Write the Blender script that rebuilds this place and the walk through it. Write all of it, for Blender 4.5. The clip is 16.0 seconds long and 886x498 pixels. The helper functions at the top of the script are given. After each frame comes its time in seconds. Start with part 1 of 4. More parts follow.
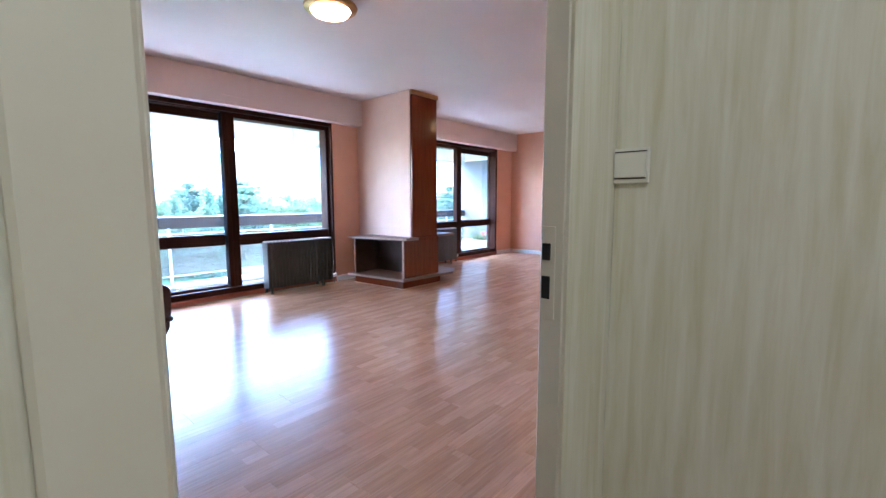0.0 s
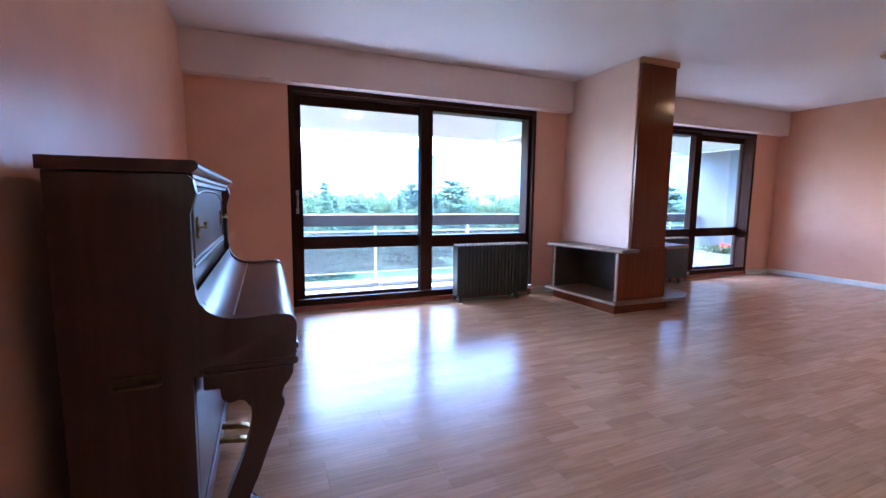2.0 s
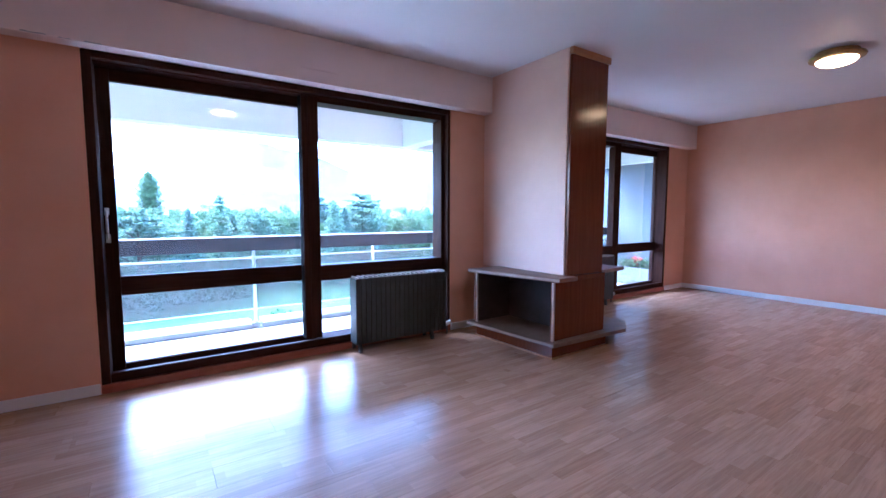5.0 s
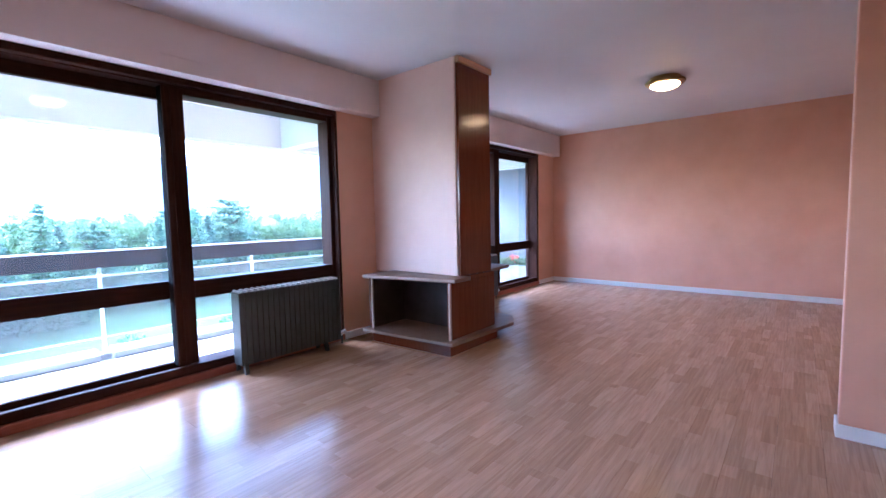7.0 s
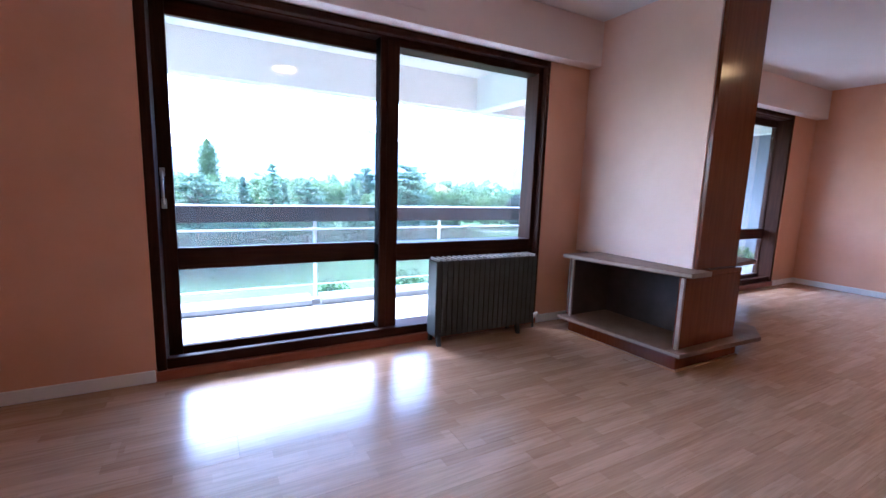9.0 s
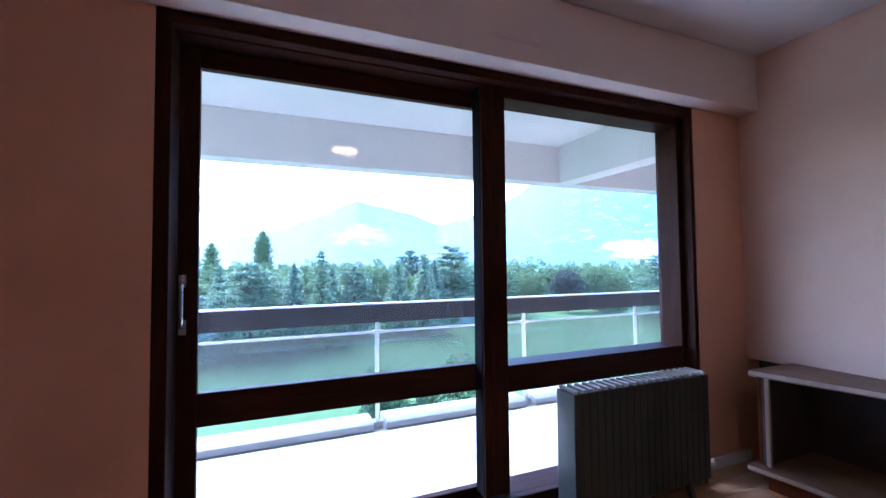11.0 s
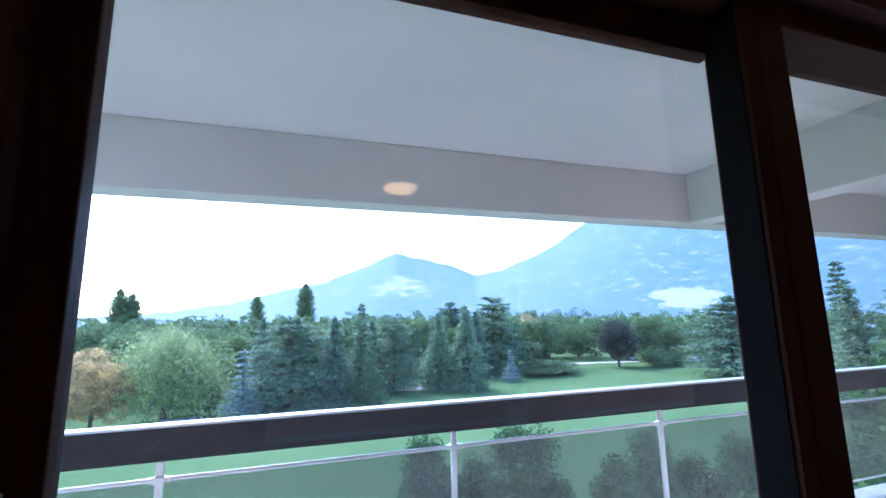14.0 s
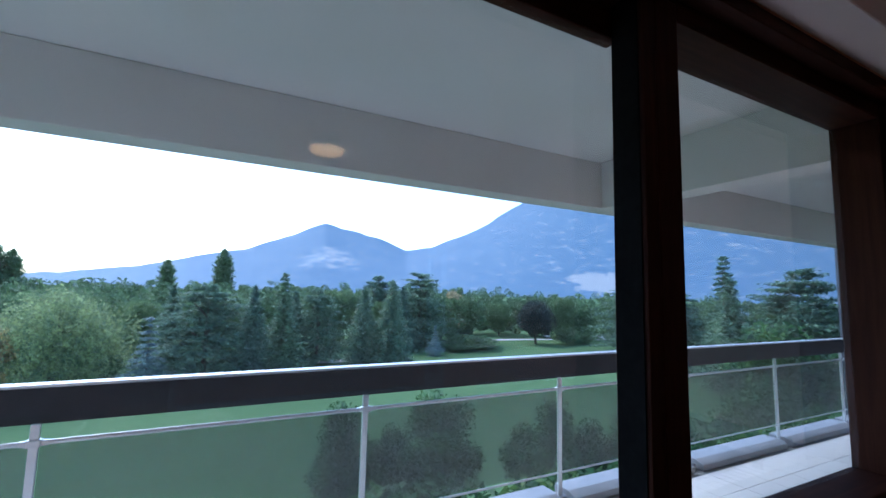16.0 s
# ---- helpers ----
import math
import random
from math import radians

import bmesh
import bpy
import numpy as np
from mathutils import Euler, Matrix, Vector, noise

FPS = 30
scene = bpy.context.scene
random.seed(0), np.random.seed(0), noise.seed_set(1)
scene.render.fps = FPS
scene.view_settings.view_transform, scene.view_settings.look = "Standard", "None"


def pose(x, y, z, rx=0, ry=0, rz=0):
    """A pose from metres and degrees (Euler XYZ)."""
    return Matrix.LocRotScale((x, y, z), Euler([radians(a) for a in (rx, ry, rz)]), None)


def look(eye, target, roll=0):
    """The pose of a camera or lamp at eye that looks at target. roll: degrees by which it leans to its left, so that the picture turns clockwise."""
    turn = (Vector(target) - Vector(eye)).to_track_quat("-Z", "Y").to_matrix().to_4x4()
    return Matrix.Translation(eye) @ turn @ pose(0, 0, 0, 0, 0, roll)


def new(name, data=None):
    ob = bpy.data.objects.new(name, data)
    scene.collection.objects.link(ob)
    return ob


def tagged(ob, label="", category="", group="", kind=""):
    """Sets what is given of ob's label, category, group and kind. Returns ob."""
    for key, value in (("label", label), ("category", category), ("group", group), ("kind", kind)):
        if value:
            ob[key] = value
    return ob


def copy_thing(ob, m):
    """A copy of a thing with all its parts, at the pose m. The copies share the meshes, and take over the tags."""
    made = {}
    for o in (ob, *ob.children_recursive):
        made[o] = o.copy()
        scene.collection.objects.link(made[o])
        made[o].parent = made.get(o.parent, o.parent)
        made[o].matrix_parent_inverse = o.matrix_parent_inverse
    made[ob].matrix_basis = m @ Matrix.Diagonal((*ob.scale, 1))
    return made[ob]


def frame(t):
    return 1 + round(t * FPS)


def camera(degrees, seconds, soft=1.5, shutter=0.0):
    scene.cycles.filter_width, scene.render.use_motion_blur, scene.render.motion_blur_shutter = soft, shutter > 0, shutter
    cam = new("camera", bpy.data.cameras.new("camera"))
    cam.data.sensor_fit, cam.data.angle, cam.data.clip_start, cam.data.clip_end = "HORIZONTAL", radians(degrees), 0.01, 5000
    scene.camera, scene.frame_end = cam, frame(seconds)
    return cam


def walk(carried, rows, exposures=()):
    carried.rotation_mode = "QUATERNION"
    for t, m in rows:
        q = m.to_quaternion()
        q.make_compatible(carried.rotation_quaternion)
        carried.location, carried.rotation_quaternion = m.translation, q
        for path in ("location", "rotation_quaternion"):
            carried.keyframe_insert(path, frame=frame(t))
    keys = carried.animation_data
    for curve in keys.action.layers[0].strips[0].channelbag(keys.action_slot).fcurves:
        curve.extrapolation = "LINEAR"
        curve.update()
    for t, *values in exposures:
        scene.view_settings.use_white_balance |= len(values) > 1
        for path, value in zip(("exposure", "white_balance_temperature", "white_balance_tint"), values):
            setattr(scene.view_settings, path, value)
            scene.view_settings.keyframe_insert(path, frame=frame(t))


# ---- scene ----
cam = camera(92.1, 16.0)
PATH = [
    (0, (-0.785, -5.308, 1.178), (0.714, -4.003, 0.954), -0.1),
    (0.5, (-0.595, -5.183, 1.199), (0.676, -3.654, 0.982), 0.2),
    (1, (-0.449, -4.993, 1.183), (0.71, -3.379, 0.957), 2.0),
    (1.5, (-0.351, -4.779, 1.193), (0.687, -3.083, 0.978), 0.9),
    (2, (-0.237, -4.569, 1.179), (0.525, -2.734, 0.951), 0.6),
    (2.5, (-0.177, -4.399, 1.18), (0.43, -2.513, 0.901), 1.2),
    (3, (-0.098, -4.154, 1.156), (0.516, -2.272, 0.871), 0.8),
    (3.5, (-0.043, -3.912, 1.194), (0.668, -2.069, 0.883), -1.2),
    (4, (0.126, -3.727, 1.188), (0.82, -1.867, 0.949), -0.6),
    (4.5, (0.254, -3.647, 1.213), (1.075, -1.835, 1.004), 0.2),
    (5, (0.329, -3.634, 1.229), (1.452, -1.987, 1.064), 0.1),
    (7.5, (0.245, -3.45, 1.219), (1.779, -2.176, 1.067), -1.1),
    (8, (0.232, -3.33, 1.194), (1.63, -1.913, 1.0), 0.0),
    (8.5, (0.298, -3.116, 1.203), (1.497, -1.534, 0.957), 0.2),
    (9, (0.32, -2.913, 1.206), (1.27, -1.176, 0.918), 1.9),
    (11.5, (0.397, -1.599, 1.325), (1.14, 0.254, 1.447), -1.1),
    (12, (0.426, -1.361, 1.358), (1.09, 0.521, 1.486), -1.6),
    (12.5, (0.497, -1.131, 1.393), (1.038, 0.78, 1.632), -1.6),
    (13, (0.529, -0.953, 1.42), (1.068, 0.954, 1.69), -0.2),
    (13.5, (0.5, -0.741, 1.456), (1.084, 1.148, 1.758), -0.7),
    (14, (0.458, -0.584, 1.481), (1.06, 1.297, 1.797), -1.0),
    (14.5, (0.436, -0.552, 1.475), (1.011, 1.344, 1.744), 1.0),
    (15, (0.439, -0.553, 1.47), (1.031, 1.341, 1.721), 1.2),
    (15.5, (0.47, -0.567, 1.457), (1.176, 1.289, 1.696), 1.5),
    (16, (0.508, -0.62, 1.43), (1.411, 1.153, 1.634), 1.4),
]
walk(cam, [(t, look(eye, target, roll)) for t, eye, target, roll in PATH],
     [(0.0, 5.3, 4890, 11), (1.0, 4.95, 4810, 14), (1.5, 4.8, 4780, 14), (2.5, 4.68, 4670, 18), (3.5, 4.62, 4670, 18), (4.5, 4.6, 4490, 17),
      (5.0, 4.55, 4400, 17), (7.5, 4.85, 4745, 17), (8.5, 4.75, 4820, 16), (9.0, 4.52, 4890, 15), (11.5, 3.55, 4710, 17), (12.5, 3.18, 4850, 19),
      (13.0, 3.03, 4890, 18), (13.5, 2.95, 4980, 15), (14.5, 2.65, 5050, 13), (15.0, 2.4, 5070, 12), (15.5, 2.17, 5080, 9), (16.0, 1.9, 5060, 9)])

# ---- world, sun and exposure ----
world = bpy.data.worlds.new("overcast_sky")
scene.world = world
world.use_nodes = True
wn = world.node_tree.nodes
wl = world.node_tree.links
sky = wn.new("ShaderNodeTexSky")
sky.sky_type = "NISHITA"
sky.sun_disc = False
sky.sun_elevation = radians(48)
sky.sun_rotation = radians(-20)
sky.air_density = 1.0
sky.dust_density = 1.2
sky.ozone_density = 1.5
wl.new(sky.outputs[0], wn["Background"].inputs[0])
wn["Background"].inputs[1].default_value = 0.15

sun = new("sun", bpy.data.lights.new("sun", "SUN"))
sun.data.energy, sun.data.angle, sun.data.color = 1.1, radians(30), (1.0, 0.96, 0.9)
sun.matrix_world = look((-20, 55, 66), (0, 0, 0))


# ---- materials ----
def material(name, rough=0.6, metal=0.0, coat=0.0, coat_rough=0.13):
    m = bpy.data.materials.new(name)
    m.use_nodes = True
    b = m.node_tree.nodes["Principled BSDF"]
    b.inputs["Roughness"].default_value = rough
    b.inputs["Metallic"].default_value = metal
    if coat:
        b.inputs["Coat Weight"].default_value = coat
        b.inputs["Coat Roughness"].default_value = coat_rough
    return m, m.node_tree.nodes, m.node_tree.links, b


def coords(n, l, scale):
    tc, mp = n.new("ShaderNodeTexCoord"), n.new("ShaderNodeMapping")
    mp.inputs["Scale"].default_value = scale
    l.new(tc.outputs["Object"], mp.inputs[0])
    return mp.outputs[0]


def noise_tex(n, l, scale, detail=4.0, stretch=(1, 1, 1), rough=0.55, distort=0.0):
    t = n.new("ShaderNodeTexNoise")
    t.inputs["Scale"].default_value = scale
    t.inputs["Detail"].default_value = detail
    t.inputs["Roughness"].default_value = rough
    t.inputs["Distortion"].default_value = distort
    l.new(coords(n, l, stretch), t.inputs["Vector"])
    return t.outputs["Fac"]


def ramp(n, l, fac, stops):
    r = n.new("ShaderNodeValToRGB")
    e = r.color_ramp.elements
    while len(e) < len(stops):
        e.new(0.5)
    for item, (pos, c) in zip(e, stops):
        item.position, item.color = pos, (*c, 1)
    l.new(fac, r.inputs[0])
    return r.outputs[0]


def mix(n, l, fac, a, b, mode="MIX"):
    m = n.new("ShaderNodeMix")
    m.data_type, m.blend_type = "RGBA", mode
    for sock, v in ((m.inputs[0], fac), (m.inputs[6], a), (m.inputs[7], b)):
        if isinstance(v, (int, float)):
            sock.default_value = v
        elif isinstance(v, tuple):
            sock.default_value = (*v, 1)
        else:
            l.new(v, sock)
    return m.outputs[2]


def bump(n, l, b, height, strength=0.2, dist=0.01):
    k = n.new("ShaderNodeBump")
    k.inputs["Strength"].default_value, k.inputs["Distance"].default_value = strength, dist
    l.new(height, k.inputs["Height"])
    l.new(k.outputs[0], b.inputs["Normal"])


def value_range(n, l, fac, lo, hi):
    r = n.new("ShaderNodeMapRange")
    r.inputs["To Min"].default_value, r.inputs["To Max"].default_value = lo, hi
    l.new(fac, r.inputs[0])
    return r.outputs[0]


def mottled(name, c1, c2, scale=6.0, rough=0.6, bump_scale=120.0, bump_strength=0.15, metal=0.0, coat=0.0, stretch=(1, 1, 1), spread=0.08, dist=0.004):
    """Plain surface with broad unevenness and a fine relief."""
    m, n, l, b = material(name, rough, metal, coat)
    f = noise_tex(n, l, scale, 5, stretch)
    l.new(ramp(n, l, f, [(0.3, c1), (0.7, c2)]), b.inputs["Base Color"])
    fine = noise_tex(n, l, bump_scale, 3, stretch)
    bump(n, l, b, fine, bump_strength, dist)
    l.new(value_range(n, l, noise_tex(n, l, scale * 2.7, 3), max(rough - spread, 0.02), rough + spread), b.inputs["Roughness"])
    return m


def wood(name, dark, mid, light, axis=2, rough=0.35, coat=0.0, scale=1.0, spread=0.08, gloss=0.5):
    """Long grain along one axis."""
    m, n, l, b = material(name, rough, 0, coat)
    b.inputs["Specular IOR Level"].default_value = gloss
    st = [9.0, 9.0, 9.0]
    st[axis] = 0.6
    g = noise_tex(n, l, 4.0 * scale, 6, tuple(st), 0.6, 0.6)
    c = ramp(n, l, g, [(0.25, dark), (0.5, mid), (0.75, light)])
    broad = ramp(n, l, noise_tex(n, l, 1.3, 2), [(0.3, (0.82, 0.82, 0.82)), (0.7, (1.08, 1.05, 1.02))])
    l.new(mix(n, l, 1.0, c, broad, "MULTIPLY"), b.inputs["Base Color"])
    st2 = [60.0, 60.0, 60.0]
    st2[axis] = 2.0
    bump(n, l, b, noise_tex(n, l, 4.0, 3, tuple(st2)), 0.08, 0.002)
    l.new(value_range(n, l, noise_tex(n, l, 5, 3), max(0.03, rough - spread), rough + spread), b.inputs["Roughness"])
    return m


def laminate():
    """Three-strip beech board, strips along x, each strip a little different."""
    m, n, l, b = material("laminate_board", 0.2)
    oi = n.new("ShaderNodeObjectInfo")
    tc = n.new("ShaderNodeTexCoord")
    brick = n.new("ShaderNodeTexBrick")
    brick.offset, brick.squash = 0.37, 1.0
    brick.inputs["Scale"].default_value = 1.0
    brick.inputs["Brick Width"].default_value = 0.38
    brick.inputs["Row Height"].default_value = 0.0635
    brick.inputs["Mortar Size"].default_value = 0.0006
    brick.inputs["Color1"].default_value = (0.0, 0.0, 0.0, 1)
    brick.inputs["Color2"].default_value = (1.0, 1.0, 1.0, 1)
    brick.inputs["Mortar"].default_value = (0.2, 0.2, 0.2, 1)
    add = n.new("ShaderNodeVectorMath")
    add.operation = "ADD"
    sc = n.new("ShaderNodeCombineXYZ")
    mul = n.new("ShaderNodeMath")
    mul.operation = "MULTIPLY"
    mul.inputs[1].default_value = 17.3
    l.new(oi.outputs["Random"], mul.inputs[0])
    l.new(mul.outputs[0], sc.inputs[0])
    l.new(tc.outputs["Object"], add.inputs[0])
    l.new(sc.outputs[0], add.inputs[1])
    l.new(add.outputs[0], brick.inputs["Vector"])
    strips = ramp(n, l, brick.outputs["Color"], [(0.0, (0.43, 0.265, 0.162)), (0.5, (0.48, 0.307, 0.195)), (1.0, (0.54, 0.352, 0.232))])
    mp = n.new("ShaderNodeMapping")
    mp.inputs["Scale"].default_value = (1.2, 22, 22)
    l.new(add.outputs[0], mp.inputs[0])
    g = n.new("ShaderNodeTexNoise")
    g.inputs["Scale"].default_value, g.inputs["Detail"].default_value, g.inputs["Distortion"].default_value = 3.0, 5, 0.8
    l.new(mp.outputs[0], g.inputs["Vector"])
    grain = ramp(n, l, g.outputs["Fac"], [(0.3, (0.84, 0.81, 0.78)), (0.65, (1.08, 1.06, 1.04))])
    l.new(mix(n, l, 1.0, strips, grain, "MULTIPLY"), b.inputs["Base Color"])
    l.new(value_range(n, l, noise_tex(n, l, 1.6, 3), 0.19, 0.29), b.inputs["Roughness"])
    b.inputs["Specular IOR Level"].default_value = 0.8
    bump(n, l, b, g.outputs["Fac"], 0.03, 0.001)
    return m


def glass(name, tint=(1, 1, 1), rough=0.0, clear=0.92):
    """Pane: mostly passes light straight, with a mirror share by Fresnel."""
    m = bpy.data.materials.new(name)
    m.use_nodes = True
    n, l = m.node_tree.nodes, m.node_tree.links
    n.remove(n["Principled BSDF"])
    tr, gl, mx, lw, pw = n.new("ShaderNodeBsdfTransparent"), n.new("ShaderNodeBsdfGlossy"), n.new("ShaderNodeMixShader"), n.new("ShaderNodeLayerWeight"), n.new("ShaderNodeMath")
    tr.inputs[0].default_value = (*[c * clear for c in tint], 1)
    gl.inputs["Roughness"].default_value = rough
    pw.operation, pw.inputs[1].default_value = "POWER", 4.5
    l.new(lw.outputs["Facing"], pw.inputs[0])
    l.new(value_range(n, l, pw.outputs[0], 0.035, 0.9), mx.inputs[0])
    # thin pale veil put into the pane to imitate glare over the view
    glare, veil = n.new("ShaderNodeBsdfTranslucent"), n.new("ShaderNodeMixShader")
    glare.inputs[0].default_value = (0.9, 0.93, 0.97, 1)
    l.new(value_range(n, l, noise_tex(n, l, 2.0, 4), 0.004, 0.010), veil.inputs[0])
    l.new(tr.outputs[0], veil.inputs[1])
    l.new(glare.outputs[0], veil.inputs[2])
    l.new(veil.outputs[0], mx.inputs[1])
    l.new(gl.outputs[0], mx.inputs[2])
    l.new(mx.outputs[0], n["Material Output"].inputs[0])
    return m


def hazy_glass(name):
    """Dusty balustrade pane: passes light and scatters a share of it."""
    m = bpy.data.materials.new(name)
    m.use_nodes = True
    n, l = m.node_tree.nodes, m.node_tree.links
    n.remove(n["Principled BSDF"])
    tr, df, m1 = n.new("ShaderNodeBsdfTransparent"), n.new("ShaderNodeBsdfPrincipled"), n.new("ShaderNodeMixShader")
    tr.inputs[0].default_value = (0.66, 0.70, 0.68, 1)
    df.inputs["Base Color"].default_value = (0.36, 0.39, 0.37, 1)
    df.inputs["Roughness"].default_value = 0.15
    l.new(value_range(n, l, noise_tex(n, l, 3.0, 4), 0.10, 0.24), m1.inputs[0])
    l.new(tr.outputs[0], m1.inputs[1])
    l.new(df.outputs[0], m1.inputs[2])
    l.new(m1.outputs[0], n["Material Output"].inputs[0])
    return m


def frosted(name):
    m, n, l, b = material(name, 0.12)
    b.inputs["Base Color"].default_value = (0.9, 0.93, 0.95, 1)
    b.inputs["Transmission Weight"].default_value = 0.93
    v = n.new("ShaderNodeTexVoronoi")
    v.inputs["Scale"].default_value = 34
    l.new(coords(n, l, (1, 1, 1)), v.inputs["Vector"])
    bump(n, l, b, v.outputs["Distance"], 0.9, 0.01)
    return m


def glow(name, color, strength):
    m, n, l, b = material(name, 0.3)
    b.inputs["Base Color"].default_value = (0.9, 0.85, 0.75, 1)
    b.inputs["Emission Color"].default_value = (*color, 1)
    b.inputs["Emission Strength"].default_value = strength
    return m


def streaked_wallpaper():
    """Cream hall paper with fine upright streaks."""
    m, n, l, b = material("streaked_wallpaper", 0.7)
    f = noise_tex(n, l, 7.0, 6, (5, 5, 0.35), 0.62, 0.4)
    l.new(ramp(n, l, f, [(0.32, (0.62, 0.58, 0.42)), (0.5, (0.69, 0.66, 0.53)), (0.68, (0.76, 0.74, 0.63))]), b.inputs["Base Color"])
    bump(n, l, b, noise_tex(n, l, 60, 3, (6, 6, 0.5)), 0.15, 0.002)
    return m


def leaf(name, c1, c2, c3):
    m, n, l, b = material(name, 0.6)
    g = n.new("ShaderNodeNewGeometry")
    oi = n.new("ShaderNodeObjectInfo")
    near = lambda c: tuple(0.6 * p + 0.4 * q for p, q in zip(c, c2))
    c = ramp(n, l, g.outputs["Random Per Island"], [(0.0, near(c1)), (0.55, c2), (1.0, near(c3))])
    # light and shade of the clumps, painted warm and bluish into the leaf colour
    clump_shade = ramp(n, l, noise_tex(n, l, 0.8, 4), [(0.34, (0.42, 0.50, 0.60)), (0.66, (1.55, 1.46, 1.28))])
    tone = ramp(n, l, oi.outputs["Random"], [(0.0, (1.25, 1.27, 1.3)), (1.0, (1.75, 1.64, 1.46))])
    l.new(mix(n, l, 1.0, mix(n, l, 1.0, c, clump_shade, "MULTIPLY"), tone, "MULTIPLY"), b.inputs["Base Color"])
    b.inputs["Specular IOR Level"].default_value = 0.2
    t, mx = n.new("ShaderNodeBsdfTranslucent"), n.new("ShaderNodeMixShader")
    l.new(b.inputs["Base Color"].links[0].from_socket, t.inputs[0])
    mx.inputs[0].default_value = 0.38
    l.new(b.outputs[0], mx.inputs[1])
    l.new(t.outputs[0], mx.inputs[2])
    l.new(mx.outputs[0], n["Material Output"].inputs[0])
    return m


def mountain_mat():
    """Slope with pale cliffs; far distance, its blue air haze painted as a glow."""
    m, n, l, b = material("mountain_painted_haze", 0.9)
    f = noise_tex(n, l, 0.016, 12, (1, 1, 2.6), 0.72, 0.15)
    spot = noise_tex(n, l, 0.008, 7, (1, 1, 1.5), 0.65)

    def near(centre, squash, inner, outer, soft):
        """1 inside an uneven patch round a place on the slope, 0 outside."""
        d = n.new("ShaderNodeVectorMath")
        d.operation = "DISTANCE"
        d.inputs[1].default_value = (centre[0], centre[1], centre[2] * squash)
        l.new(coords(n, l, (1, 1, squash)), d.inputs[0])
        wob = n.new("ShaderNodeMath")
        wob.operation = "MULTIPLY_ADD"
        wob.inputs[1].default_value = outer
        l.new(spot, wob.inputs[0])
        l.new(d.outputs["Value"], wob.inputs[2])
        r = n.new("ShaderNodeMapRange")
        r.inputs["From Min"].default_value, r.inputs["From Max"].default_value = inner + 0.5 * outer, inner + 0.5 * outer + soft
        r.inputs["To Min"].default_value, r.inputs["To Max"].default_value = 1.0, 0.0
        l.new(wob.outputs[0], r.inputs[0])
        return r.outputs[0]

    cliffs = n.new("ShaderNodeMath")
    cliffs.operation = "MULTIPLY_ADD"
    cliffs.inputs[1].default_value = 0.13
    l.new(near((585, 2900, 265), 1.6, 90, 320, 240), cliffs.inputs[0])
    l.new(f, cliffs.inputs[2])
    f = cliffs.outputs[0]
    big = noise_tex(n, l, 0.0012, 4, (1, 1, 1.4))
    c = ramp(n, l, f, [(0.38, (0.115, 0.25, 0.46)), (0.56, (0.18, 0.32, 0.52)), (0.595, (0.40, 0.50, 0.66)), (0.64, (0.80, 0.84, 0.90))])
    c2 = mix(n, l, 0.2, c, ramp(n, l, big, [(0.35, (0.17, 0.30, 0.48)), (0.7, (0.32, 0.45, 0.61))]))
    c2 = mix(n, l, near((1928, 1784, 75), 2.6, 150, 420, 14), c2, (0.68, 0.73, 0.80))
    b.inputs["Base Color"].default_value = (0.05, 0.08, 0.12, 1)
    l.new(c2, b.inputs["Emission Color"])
    b.inputs["Emission Strength"].default_value = MOUNTAIN_HAZE_GLOW
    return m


def lawn_mat():
    m, n, l, b = material("lawn_grass", 0.95)
    b.inputs["Specular IOR Level"].default_value = 0.05
    f = noise_tex(n, l, 0.06, 6)
    c = ramp(n, l, f, [(0.3, (0.066, 0.115, 0.046)), (0.55, (0.082, 0.14, 0.057)), (0.75, (0.108, 0.16, 0.074))])
    fine = ramp(n, l, noise_tex(n, l, 3.0, 5), [(0.3, (0.85, 0.85, 0.85)), (0.7, (1.12, 1.1, 1.05))])
    l.new(mix(n, l, 1.0, c, fine, "MULTIPLY"), b.inputs["Base Color"])
    return m


MOUNTAIN_HAZE_GLOW = 0.18
PEACH = mottled("peach_wall_paint", (0.68, 0.36, 0.235), (0.75, 0.42, 0.285), 2.2, 0.40, 38, 0.3, dist=0.003)
PLASTER = mottled("pale_pink_plaster", (0.71, 0.48, 0.375), (0.77, 0.54, 0.435), 2.5, 0.5, 45, 0.3, dist=0.003)
BOXPAINT = mottled("off_white_box_paint", (0.68, 0.56, 0.51), (0.73, 0.61, 0.56), 1.6, 0.5, 90, 0.08)
CEIL = mottled("white_ceiling_paint", (0.74, 0.72, 0.72), (0.79, 0.77, 0.77), 1.2, 0.55, 160, 0.06)
WHITE = mottled("white_gloss_paint", (0.74, 0.74, 0.73), (0.80, 0.80, 0.79), 5, 0.35, 200, 0.04)
HALLPAPER = streaked_wallpaper()
SWITCHPLASTIC = mottled("ivory_switch_plastic", (0.76, 0.74, 0.66), (0.80, 0.78, 0.70), 8, 0.3, 200, 0.03)
CREAMPAINT = mottled("cream_door_paint", (0.66, 0.62, 0.50), (0.72, 0.68, 0.57), 4, 0.4, 150, 0.05)
BOARD = laminate()
UNDERLAY = mottled("floor_underlay", (0.16, 0.1, 0.07), (0.2, 0.12, 0.09), 4, 0.8)
FRAME = wood("dark_window_wood", (0.026, 0.0095, 0.0065), (0.040, 0.0145, 0.009), (0.060, 0.022, 0.013), 2, 0.5, gloss=0.06)
FRAME_X = wood("dark_window_wood_flat", (0.026, 0.0095, 0.0065), (0.040, 0.0145, 0.009), (0.060, 0.022, 0.013), 0, 0.5, gloss=0.06)
